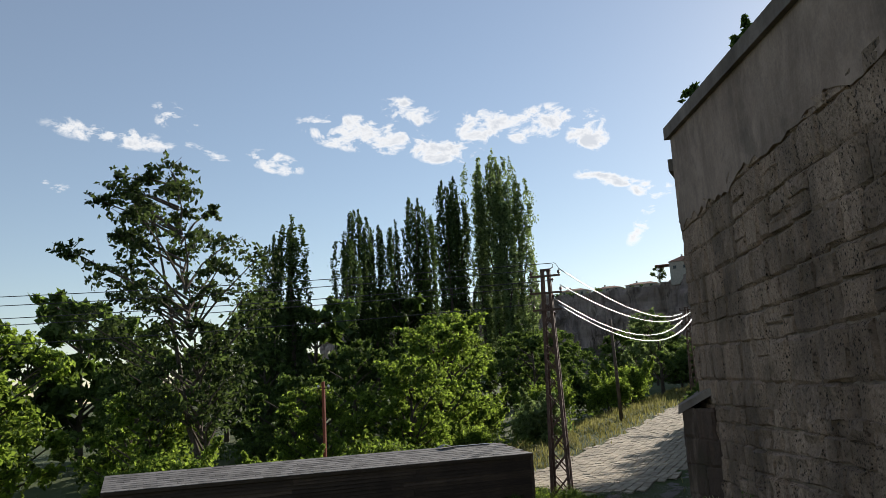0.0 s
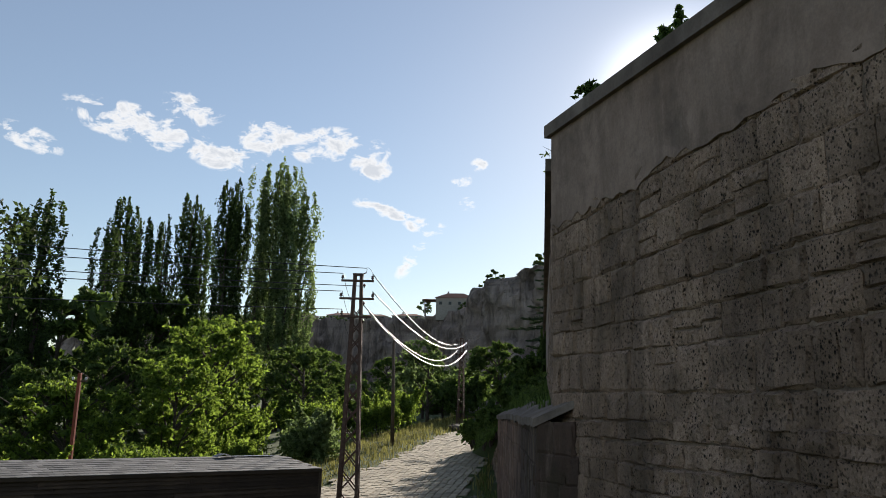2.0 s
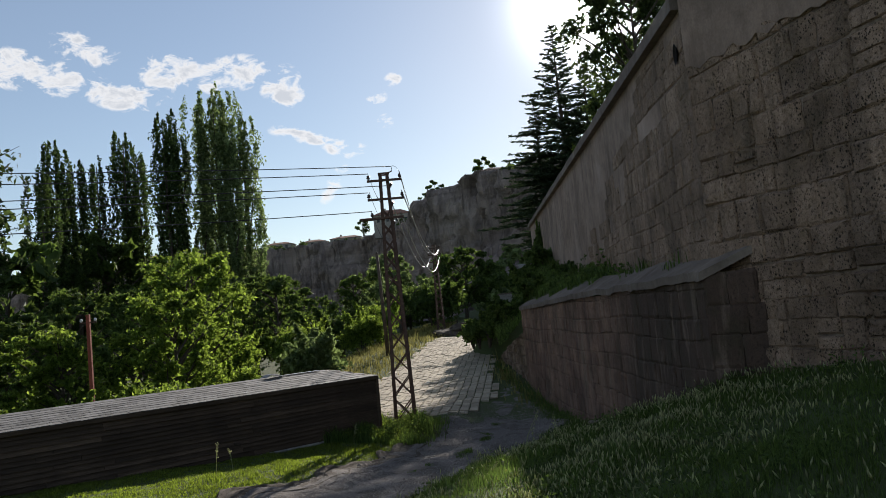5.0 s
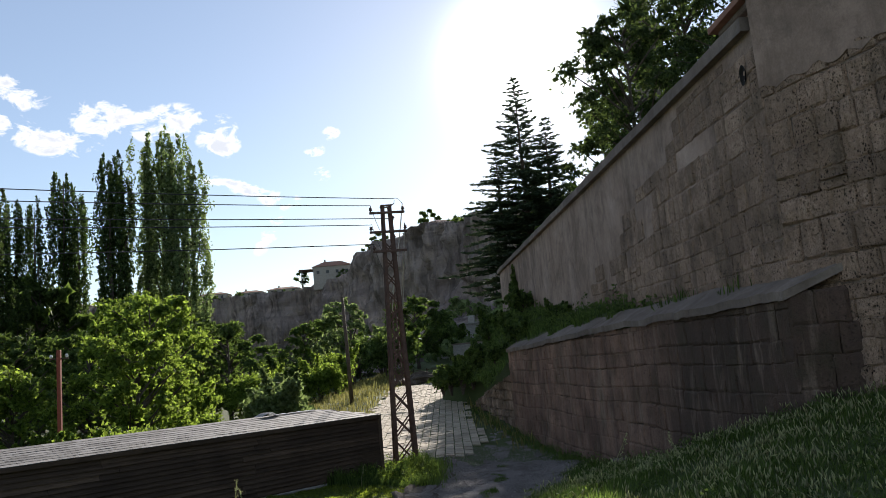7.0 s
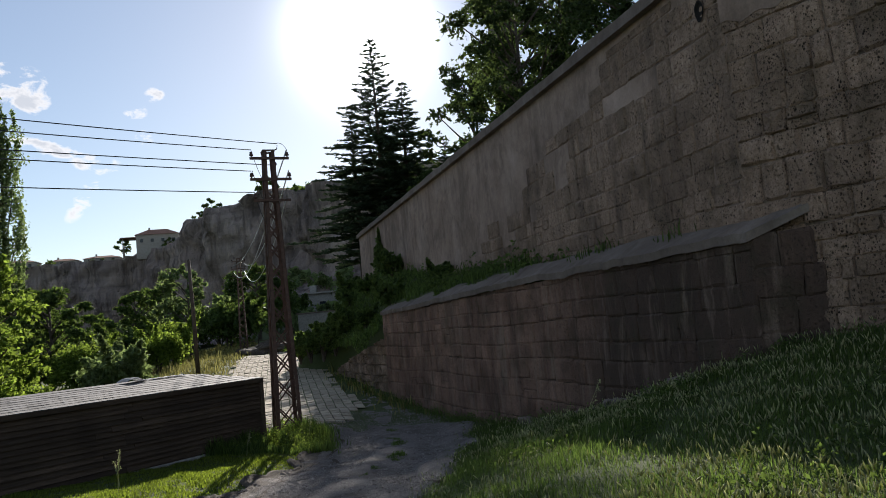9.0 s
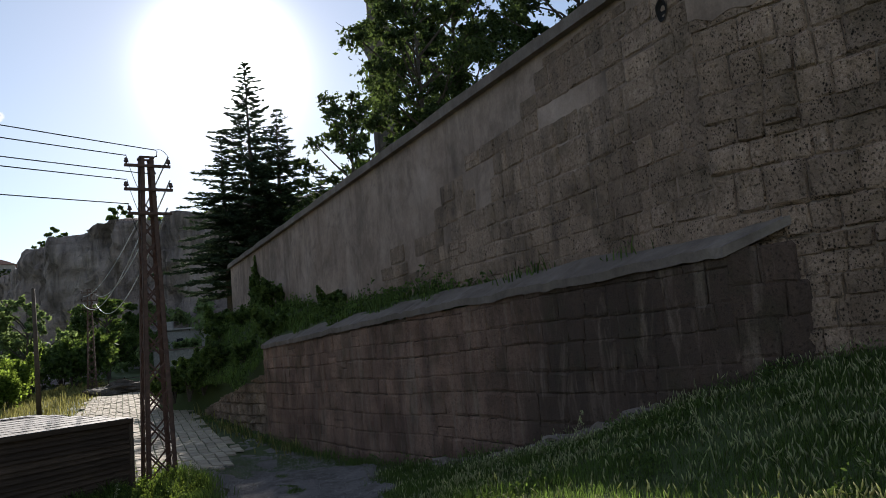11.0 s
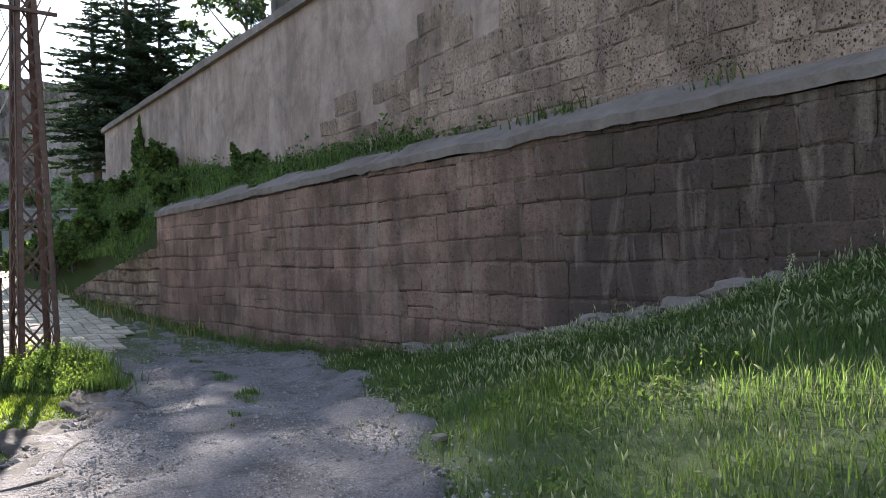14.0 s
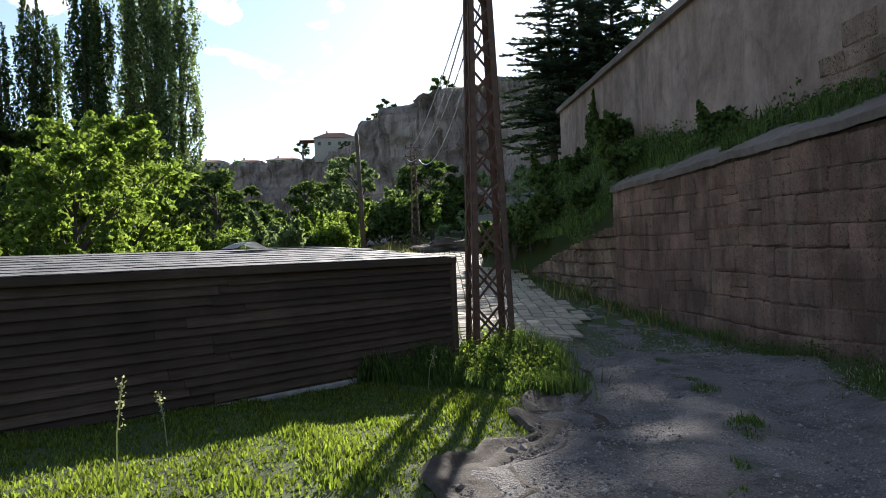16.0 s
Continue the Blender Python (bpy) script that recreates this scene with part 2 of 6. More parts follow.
def soil_mat():
    m = Mat("dark trodden soil", 0.95)
    big, fine = m.noise(2.2, 6, 0.65), m.noise(30, 8, 0.75)
    c = m.ramp(big, (0.3, (0.045, 0.034, 0.024)), (0.55, (0.1, 0.078, 0.058)), (0.75, (0.2, 0.165, 0.135)))
    c = m.mix(0.6, c, m.ramp(fine, (0.3, 0.4), (0.68, 1.2)), "MULTIPLY")
    m.color(c).bump(fine, 0.7, 0.04).bump(big, 0.7, 0.08)
    return m.m


SOIL = soil_mat()


def gravel_mat():
    m = Mat("dusty gravel", 0.95)
    big, fine = m.noise(0.6, 6, 0.65), m.noise(40, 8, 0.8)
    peb, chip = m.pits(34), m.pits(75)
    c = m.ramp(big, (0.3, (0.25, 0.214, 0.192)), (0.5, (0.36, 0.318, 0.292)), (0.72, (0.46, 0.415, 0.385)))
    c = m.mix(m.ramp(m.noise(1.7, 7, 0.7), (0.5, 0.0), (0.66, 0.75)), c, (0.13, 0.105, 0.082))
    c = m.mix(0.75, c, m.ramp(fine, (0.3, 0.3), (0.66, 1.2)), "MULTIPLY")
    c = m.mix(0.5, c, m.ramp(peb, (0.0, 1.25), (0.55, 0.4)), "MULTIPLY")
    c = m.mix(0.4, c, m.ramp(chip, (0.0, 1.2), (0.55, 0.45)), "MULTIPLY")
    m.color(c).bump(peb, 0.8, 0.03).bump(chip, 0.6, 0.015).bump(fine, 0.6, 0.03).bump(big, 0.8, 0.12)
    return m.m


def paver_mat():
    m = Mat("worn paving blocks", 0.9)
    fine = m.noise(22, 6, 0.7)
    c = m.ramp(fine, (0.3, (0.35, 0.29, 0.205)), (0.7, (0.49, 0.415, 0.305)))
    one = m.ramp(m.random(), (0.0, 0.75), (1.0, 1.2))
    two = m.ramp(m.island(), (0.0, 0.8), (1.0, 1.15))
    m.color(m.mix(1.0, m.mix(1.0, c, one, "MULTIPLY"), two, "MULTIPLY")).bump(fine, 0.4, 0.02)
    return m.m


def pebble_mat():
    m = Mat("mixed grey pebbles", 0.9)
    m.color(m.mix(0.5, m.ramp(m.island(), (0.0, (0.14, 0.12, 0.105)), (0.6, (0.3, 0.27, 0.248)), (1.0, (0.42, 0.385, 0.355))), m.ramp(m.noise(30, 5, 0.7), (0.3, 0.5), (0.7, 1.1)), "MULTIPLY"))
    return m.m


GROUND, GRAVEL, PAVER, PEBBLE = ground_mat(), gravel_mat(), paver_mat(), pebble_mat()


def wood_mat(name, a, b, rough=0.8):
    m = Mat(name, rough)
    grain = m.noise(1.0, 6, 0.65, m.vec((3, 3, 60), "World"), 0.4)
    big = m.noise(0.7, 4, 0.6)
    c = m.mix(m.ramp(big, (0.35, 0.0), (0.7, 0.7)), m.ramp(grain, (0.3, a), (0.7, b)), tuple(v * 0.6 for v in a))
    one = m.ramp(m.random(), (0.0, 0.68), (0.85, 1.15), (1.0, 1.5))
    m.color(m.mix(1.0, c, one, "MULTIPLY")).bump(grain, 0.35, 0.01)
    return m.m


BOARD = wood_mat("dark weathered boards", (0.055, 0.036, 0.024), (0.135, 0.09, 0.06))
POLE_WOOD = wood_mat("creosoted pole", (0.05, 0.035, 0.025), (0.13, 0.09, 0.06))


def plain_mat(name, a, b, scale=8.0, rough=0.7, metal=0.0, bump=0.2):
    m = Mat(name, rough, metal)
    n = m.noise(scale, 6, 0.65)
    m.color(m.ramp(n, (0.3, a), (0.7, b))).bump(n, bump, 0.01)
    return m.m


def shingle_mat():
    m = Mat("slate-grey felt shingles", 0.8)
    fine = m.noise(60, 5, 0.7)
    c = m.ramp(fine, (0.3, (0.09, 0.085, 0.082)), (0.7, (0.19, 0.18, 0.172)))
    m.color(m.mix(1.0, c, m.ramp(m.random(), (0.0, 0.6), (1.0, 1.35)), "MULTIPLY")).bump(fine, 0.4, 0.006)
    return m.m


SHINGLE = shingle_mat()
RUST = plain_mat("rusty painted steel", (0.07, 0.042, 0.032), (0.15, 0.088, 0.064), 9, 0.8, 0.1)
RED_STEEL = plain_mat("red oxide paint", (0.22, 0.05, 0.03), (0.33, 0.09, 0.055), 12, 0.7)
PORCELAIN = plain_mat("brown glazed porcelain", (0.05, 0.03, 0.025), (0.1, 0.06, 0.045), 20, 0.25, 0, 0.0)
WHITE_PORCELAIN = plain_mat("white glazed porcelain", (0.6, 0.6, 0.58), (0.75, 0.75, 0.72), 20, 0.25, 0, 0.0)
WIRE = plain_mat("bare aluminium wire", (0.35, 0.35, 0.36), (0.5, 0.5, 0.5), 30, 0.4, 0.8, 0.0)
DARK_WIRE = plain_mat("dark cable", (0.03, 0.03, 0.035), (0.06, 0.06, 0.065), 30, 0.6, 0.0, 0.0)
CONCRETE = plain_mat("rough concrete", (0.2, 0.185, 0.165), (0.36, 0.335, 0.3), 5, 0.92, 0, 0.5)
ZINC = plain_mat("galvanised sheet", (0.28, 0.29, 0.3), (0.42, 0.43, 0.44), 6, 0.5, 0.6, 0.1)
OLD_LEAD = plain_mat("old brown lead", (0.06, 0.038, 0.034), (0.12, 0.08, 0.07), 3, 0.6, 0.2, 0.1)
# near-black colour that stands in for the shade inside the drain hole
HOLE_SHADE = plain_mat("black hole shade", (0.012, 0.01, 0.009), (0.03, 0.025, 0.022), 12, 0.95)
BARK = plain_mat("furrowed bark", (0.045, 0.035, 0.027), (0.13, 0.105, 0.082), 14, 0.95, 0, 0.8)
HOUSE_WALL = plain_mat("cream house render", (0.27, 0.245, 0.21), (0.36, 0.33, 0.29), 1.5, 0.9)
ROOF_TILE = plain_mat("clay roof tiles", (0.22, 0.11, 0.075), (0.34, 0.19, 0.13), 2, 0.9, 0, 0.6)
DARK_PANE = plain_mat("dark window glass", (0.02, 0.022, 0.025), (0.035, 0.038, 0.042), 3, 0.15, 0, 0.0)


def rock_mat():
    m = Mat("jointed cliff rock", 0.95)
    big = m.noise(0.035, 6, 0.65)
    crack = m.noise(1.0, 6, 0.65, m.vec((0.22, 0.22, 0.03), "World"), 1.2)
    strata = m.noise(1.0, 5, 0.6, m.vec((0.01, 0.01, 0.3), "World"))
    c = m.ramp(big, (0.3, (0.24, 0.185, 0.165)), (0.55, (0.36, 0.29, 0.255)), (0.75, (0.48, 0.395, 0.35)))
    c = m.mix(0.75, c, m.ramp(crack, (0.36, 0.25), (0.55, 1.1)), "MULTIPLY")
    c = m.mix(0.5, c, m.ramp(strata, (0.35, 0.5), (0.6, 1.1)), "MULTIPLY")
    m.color(c).bump(crack, 1.0, 4.0).bump(strata, 0.7, 1.5).bump(m.noise(0.8, 8, 0.7), 0.6, 0.8)
    return m.m


ROCK = rock_mat()


def leaf_mat(name, a, b, through_color, share=0.5):
    m = Mat(name, 0.7)
    m.b.inputs["Specular IOR Level"].default_value = 0.2
    hue = m.ramp(m.island(), (0.0, a), (1.0, b))
    m.color(hue)
    thin = m.t.nodes.new("ShaderNodeBsdfTranslucent")
    lit = m.mix(1.0, m.ramp(m.island(), (0.0, 0.35), (1.0, 1.25)), through_color, "MULTIPLY")
    m.t.links.new(lit, thin.inputs["Color"])
    both = m.t.nodes.new("ShaderNodeMixShader")
    both.inputs[0].default_value = share
    out = m.t.nodes["Material Output"]
    m.t.links.new(m.b.outputs[0], both.inputs[1])
    m.t.links.new(thin.outputs[0], both.inputs[2])
    m.t.links.new(both.outputs[0], out.inputs["Surface"])
    return m.m


# two poplar greens: shade on one group, sunlight on the other, put into the colour
LEAF_POPLAR_SHADED = leaf_mat("poplar leaves", (0.022, 0.038, 0.014), (0.06, 0.092, 0.032), (0.11, 0.17, 0.04), 0.45)
LEAF_SUNLIT = leaf_mat("sunlit poplar leaves", (0.06, 0.09, 0.042), (0.17, 0.225, 0.1), (0.3, 0.4, 0.13), 0.5)
LEAF_BRIGHT = leaf_mat("bright young leaves", (0.035, 0.068, 0.014), (0.13, 0.2, 0.04), (0.34, 0.47, 0.065), 0.5)
LEAF_DARK = leaf_mat("dull green leaves", (0.03, 0.055, 0.018), (0.095, 0.14, 0.04), (0.18, 0.27, 0.05), 0.42)
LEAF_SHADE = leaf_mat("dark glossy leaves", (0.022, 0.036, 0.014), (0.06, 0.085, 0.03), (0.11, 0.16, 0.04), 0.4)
LEAF_GREY = leaf_mat("grey-green leaves", (0.08, 0.12, 0.05), (0.18, 0.23, 0.1), (0.3, 0.4, 0.13), 0.45)
NEEDLE = leaf_mat("cedar needles", (0.03, 0.046, 0.03), (0.075, 0.105, 0.06), (0.08, 0.12, 0.05), 0.25)
GRASS = leaf_mat("meadow grass", (0.036, 0.062, 0.016), (0.09, 0.135, 0.04), (0.2, 0.31, 0.06), 0.5)
LAWN = leaf_mat("short yellow-green lawn", (0.05, 0.075, 0.014), (0.13, 0.17, 0.032), (0.3, 0.4, 0.04), 0.5)
STRAW = leaf_mat("pale grass ears", (0.3, 0.31, 0.16), (0.52, 0.52, 0.3), (0.55, 0.57, 0.26), 0.5)
DRY_GRASS = leaf_mat("yellowing grass", (0.16, 0.15, 0.05), (0.3, 0.27, 0.1), (0.34, 0.32, 0.1), 0.4)


# ---- building helpers ----
def finish(name, bm, material, smooth=False):
    me = bpy.data.meshes.new(name)
    bm.to_mesh(me)
    bm.free()
    me.materials.append(material)
    if smooth:
        me.polygons.foreach_set("use_smooth", [True] * len(me.polygons))
    return new(name, me)


def part(name, bm, material, parent, label="", smooth=False):
    ob = finish(name, bm, material, smooth)
    ob.parent = parent
    return tagged(ob, label)


def thing(name, place, label, category, group="", kind=""):
    ob = new(name)
    ob.location = place
    ob.empty_display_size = 0.3
    return tagged(ob, label, category, group, kind)


def array_mesh(name, verts, faces, material):
    """A mesh from numpy arrays; faces all have the same number of corners."""
    me = bpy.data.meshes.new(name)
    n, k = faces.shape
    me.vertices.add(len(verts))
    me.vertices.foreach_set("co", np.asarray(verts, np.float32).ravel())
    me.loops.add(n * k)
    me.loops.foreach_set("vertex_index", np.asarray(faces, np.int32).ravel())
    me.polygons.add(n)
    me.polygons.foreach_set("loop_start", np.arange(0, n * k, k, dtype=np.int32))
    me.update(calc_edges=True)
    me.materials.append(material)
    return me


def box(bm, size, at=(0, 0, 0), turn=0.0, bevel=0.0):
    m = Matrix.Translation(at) @ Matrix.Rotation(turn, 4, "Z") @ Matrix.Diagonal((*size, 1))
    made = bmesh.ops.create_cube(bm, size=1.0, matrix=m)
    if bevel:
        edges = list({e for v in made["verts"] for e in v.link_edges})
        bmesh.ops.bevel(bm, geom=edges, offset=bevel, segments=1, affect="EDGES")
    return bm


def tube(bm, points, radii, sides=6):
    rings = []
    for i, p in enumerate(points):
        a, b = points[max(i - 1, 0)], points[min(i + 1, len(points) - 1)]
        way = (Vector(b) - Vector(a)).normalized()
        side = way.cross(Vector((0, 0, 1)) if abs(way.z) < 0.9 else Vector((1, 0, 0))).normalized()
        up = side.cross(way)
        ring = []
        for k in range(sides):
            t = 2 * math.pi * k / sides
            ring.append(bm.verts.new(Vector(p) + (side * math.cos(t) + up * math.sin(t)) * radii[i]))
        rings.append(ring)
    for r, s in zip(rings, rings[1:]):
        for k in range(sides):
            bm.faces.new((r[k], r[(k + 1) % sides], s[(k + 1) % sides], s[k]))
    bm.faces.new(rings[0][::-1])
    bm.faces.new(rings[-1])
    return bm


def bar(bm, a, b, wide, thick=None):
    """A straight flat bar between two points."""
    a, b = Vector(a), Vector(b)
    m = Matrix.Translation((a + b) / 2) @ (b - a).to_track_quat("Z", "Y").to_matrix().to_4x4() @ Matrix.Diagonal((wide, thick or wide, (b - a).length, 1))
    bmesh.ops.create_cube(bm, size=1.0, matrix=m)
    return bm


def prism(bm, outline, low, high):
    """An upright prism over a plan outline (anticlockwise); low and high: a number or a function of x, y."""
    f = lambda v, p: v(*p) if callable(v) else v
    lower = [bm.verts.new((*p, f(low, p))) for p in outline]
    upper = [bm.verts.new((*p, f(high, p))) for p in outline]
    n = len(outline)
    bm.faces.new(lower[::-1])
    bm.faces.new(upper)
    for i in range(n):
        bm.faces.new((lower[i], lower[(i + 1) % n], upper[(i + 1) % n], upper[i]))
    return bm


def smooth(a, b, v):
    t = np.clip((v - a) / (b - a), 0, 1)
    return t * t * (3 - 2 * t)


# ---- plan ----
A, B = np.array((10.42, -10.28)), np.array((-1.9, 27.8))     # corner and far end of the high wall
D1 = np.array((0.615, -0.789))                                # along the near face, away from the corner
N1 = np.array((-0.789, -0.615))                               # out of the near face
L2 = float(np.linalg.norm(B - A))
D2 = (B - A) / L2                                             # along the receding face
N2 = np.array((-D2[1], D2[0]))                                # out of the receding face
Q, F = np.array((10.25, -10.75)), np.array((1.7, 9.7))         # the lower wall's near and far corners
DQ = (F - Q) / np.linalg.norm(F - Q)
NQ = np.array((-DQ[1], DQ[0]))
LQ = float(np.linalg.norm(F - Q))
R = np.array((11.15, -11.22))                                 # where the lower wall meets the near face
SHED, SU, SV = np.array((-0.33, -1.33)), np.array((-0.45, -0.893)), np.array((-0.893, 0.45))
ROAD_AXIS = np.array((-0.265, 0.964))


def hills(x, y):
    return 0.5 * np.sin(x * 0.05 + 1.3) * np.cos(y * 0.043) + 0.3 * np.sin(x * 0.13 + y * 0.09)


def level(x, y):
    """The height of the ground."""
    x, y = np.asarray(x, float), np.asarray(y, float)
    along = np.interp(y, (-40, -24, -19, -14, -4, 3, 10, 30, 48, 90, 200), (1.6, 0.95, 0.62, 0.3, -0.27, -0.3, 0.08, 1.35, 2.1, 4.5, 9.0))
    rise = np.interp(y, (-40, -24, -18, -11, -6, 0, 6), (0.14, 0.14, 0.17, 0.29, 0.2, 0.08, 0.0))
    z = along + rise * np.clip(x - 4.6, 0, 16)
    mound = smooth(1.9, 0.4, x) * smooth(8, 1, y) * smooth(-17, -9, y) * 0.24
    z = z + mound
    # the valley side falls away past the shed and the paved road
    edge = np.interp(y, (-30, 2, 10, 45, 90), (-5.5, -4.0, -8.5, -17, -26))
    z = z - 2.6 * smooth(0, 14, edge - x) - 1.2 * smooth(10, 45, edge - x)
    rough = 0.035 * np.sin(x * 2.1 + y * 0.7) * np.cos(y * 1.7 - x * 0.6) + 0.02 * np.sin(x * 5.3) * np.sin(y * 4.7)
    far = smooth(35, 70, np.hypot(x, y - 5))
    return z + rough + far * hills(x, y)


def road_bounds(y):
    left = np.interp(y, (-40, -24, -14, -8, -2.6, 0.5, 4), (-4.5, -1.2, 1.0, 1.65, 1.7, 0.9, 0.4))
    right = np.interp(y, (-40, -24, -14, -9, -4, 0, 4, 9, 14), (0.5, 3.6, 4.8, 5.2, 5.5, 5.3, 3.6, 1.2, -0.4))
    return left, right


def paved_bounds(y):
    left = np.interp(y, (0, 4, 10, 17, 25, 32, 44, 50), (-1.6, -5.6, -7.0, -8.4, -10.2, -12.3, -14.9, -17))
    right = np.interp(y, (0, 1, 4, 9, 12.5, 25, 32, 44, 50), (0.4, 0.7, 1.4, 0.8, -0.7, -4.1, -6.4, -9.0, -11.0))
    return left, right


# ---- ground ----
def build_ground():
    near_x, near_y = np.arange(-26, 24, 0.5), np.arange(-34, 56, 0.5)
    out = np.array((2, 5, 9, 15, 24, 38, 60, 95, 150, 240, 400, 700, 1300, 2400))
    xs = np.r_[near_x[0] - out[::-1], near_x, near_x[-1] + out]
    ys = np.r_[near_y[0] - out[::-1], near_y, near_y[-1] + out]
    gx, gy = np.meshgrid(xs, ys)
    z = level(gx, gy)
    verts = np.stack([gx, gy, z], -1).reshape(-1, 3)
    w = len(xs)
    i = (np.arange(len(ys) - 1)[:, None] * w + np.arange(w - 1)).ravel()
    me = array_mesh("ground", verts, np.stack([i, i + 1, i + w + 1, i + w], -1), GROUND)
    me.polygons.foreach_set("use_smooth", [True] * len(me.polygons))
    return tagged(new("ground", me), "grassy soil ground sloping down to the track", "ground", kind="structure")


def strip(name, ys, bounds, lift, material, label, wobble=0.0, cols=14):
    verts = []
    for y in ys:
        a, b = bounds(y)
        a = a + wobble * math.sin(y * 1.9) + 0.6 * wobble * math.sin(y * 4.3 + 1)
        b = b + wobble * math.sin(y * 1.4 + 2) + 0.6 * wobble * math.sin(y * 3.7)
        for k in range(cols):
            u = k / (cols - 1)
            x = a + (b - a) * u
            skirt = -0.06 if k in (0, cols - 1) else 0.0
            if wobble > 0:
                edge = math.exp(-(min(u, 1 - u) / 0.16) ** 2)
                skirt += (0.018 + 0.05 * edge) * noise.noise((x * 2.3, y * 1.9, 0.5)) + 0.022 * noise.noise((x * 6.1, y * 5.3, 4.0)) * (0.5 + edge)
            rut = -0.05 * (math.exp(-((u - 0.27) / 0.09) ** 2) + math.exp(-((u - 0.73) / 0.09) ** 2))
            verts.append((x, y, float(level(x, y)) + (lift - 0.075 * float(smooth(0.6, 2.4, y)) * (wobble > 0)) + skirt + rut * (wobble > 0)))
    n = len(ys)
    i = (np.arange(n - 1)[:, None] * cols + np.arange(cols - 1)).ravel()
    me = array_mesh(name, np.array(verts), np.stack([i, i + 1, i + cols + 1, i + cols], -1), material)
    me.polygons.foreach_set("use_smooth", [True] * len(me.polygons))
    return tagged(new(name, me), label, "road", kind="structure")


ground = build_ground()
edging = strip("track_edge", np.arange(-16, -0.4, 0.09), lambda y: (road_bounds(y)[0] - 0.3, road_bounds(y)[0] + 0.42), 0.088, SOIL, "dark eroded soil along the edge of the track", 0.2, 16)
track = strip("road", np.arange(-40, 14, 0.14), road_bounds, 0.08, GRAVEL, "dusty pale gravel track with worn ruts", 0.16, 44)
paving = strip("paved_road", np.arange(0.4, 39, 0.5), paved_bounds, 0.05, GROUND, "sloping road paved with worn stone blocks")


# ---- high wall ----
def top1(s):
    return 9.1 - 0.082 * s


def top2(s):
    return 8.45 + 0.65 * s / L2


def slab(bm, o, d, n, s0, s1, out0, out1, low, high, steps=12):
    """A wall piece along d from s0 to s1, from out0 to out1 along n; low and high are functions of s."""
    rings = []
    for i in range(steps + 1):
        s = s0 + (s1 - s0) * i / steps
        p, q = o + d * s + n * out1, o + d * s + n * out0
        rings.append([bm.verts.new((*p, low(s))), bm.verts.new((*p, high(s))), bm.verts.new((*q, high(s))), bm.verts.new((*q, low(s)))])
    for r, t in zip(rings, rings[1:]):
        for k in range(4):
            bm.faces.new((r[k], r[(k + 1) % 4], t[(k + 1) % 4], t[k]))
    bm.faces.new(rings[0])
    bm.faces.new(rings[-1][::-1])
    bmesh.ops.recalc_face_normals(bm, faces=bm.faces)
    return bm


wall_near = tagged(finish("wall_near", slab(bmesh.new(), A, D1, N1, 0, 30, -0.9, -0.006, lambda s: -1.0, lambda s: top1(s) - 0.24), MORTAR),
                   "high retaining wall of pitted brown tuff blocks", "wall", kind="structure")
wall_far = tagged(finish("wall_receding", slab(bmesh.new(), A - D2 * 0.02, D2, N2, 0, L2, -0.9, -0.022, lambda s: -1.0, lambda s: top2(s) - 0.24), MORTAR),
                  "high retaining wall, rendered above, stone courses below", "wall", kind="structure")
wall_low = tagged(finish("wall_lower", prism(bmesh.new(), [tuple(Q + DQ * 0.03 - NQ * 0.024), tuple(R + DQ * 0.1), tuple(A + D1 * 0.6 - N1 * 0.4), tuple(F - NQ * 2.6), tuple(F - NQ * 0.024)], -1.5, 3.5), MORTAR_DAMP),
                  "lower battered stone wall stained dark by water", "wall", kind="structure")
end = np.array((1.0, 0.32)) / math.hypot(1, 0.32)
wall_end = tagged(finish("wall_end", slab(bmesh.new(), B, end, np.array((-end[1], end[0])), 0, 14, -0.9, -0.02, lambda s: -1.0, lambda s: 8.86, 2), PLASTER),
                  "rendered end of the high retaining wall", "wall", kind="structure")


def build_coping():
    bm = slab(bmesh.new(), A - D1 * 0.16, D1, N1, 0, 30, -0.95, 0.14, lambda s: top1(s) - 0.24, top1, 24)
    part("coping", bm, COPING, wall_near, "projecting grey cement coping")
    bm = slab(bmesh.new(), A, D2, N2, 0.1, L2 + 0.1, -0.95, 0.16, lambda s: top2(s) - 0.24, lambda s: top2(s) + 0.02 * math.sin(s * 1.7), 40)
    part("coping", bm, COPING, wall_far, "projecting grey cement coping")


build_coping()
terrace = tagged(finish("terrace", prism(bmesh.new(), [tuple(A - N1 * 0.9 - N2 * 0.3), tuple(A + D1 * 30 - N1 * 0.9), (70, -40), (70, 90), (12, 80), tuple(B - N2 * 0.9 + D2 * 0.2)], -1.0, lambda x, y: 8.0 if y < 40 else 9.0), GROUND),
                 "raised earth terrace behind the high wall", "ground", kind="structure")


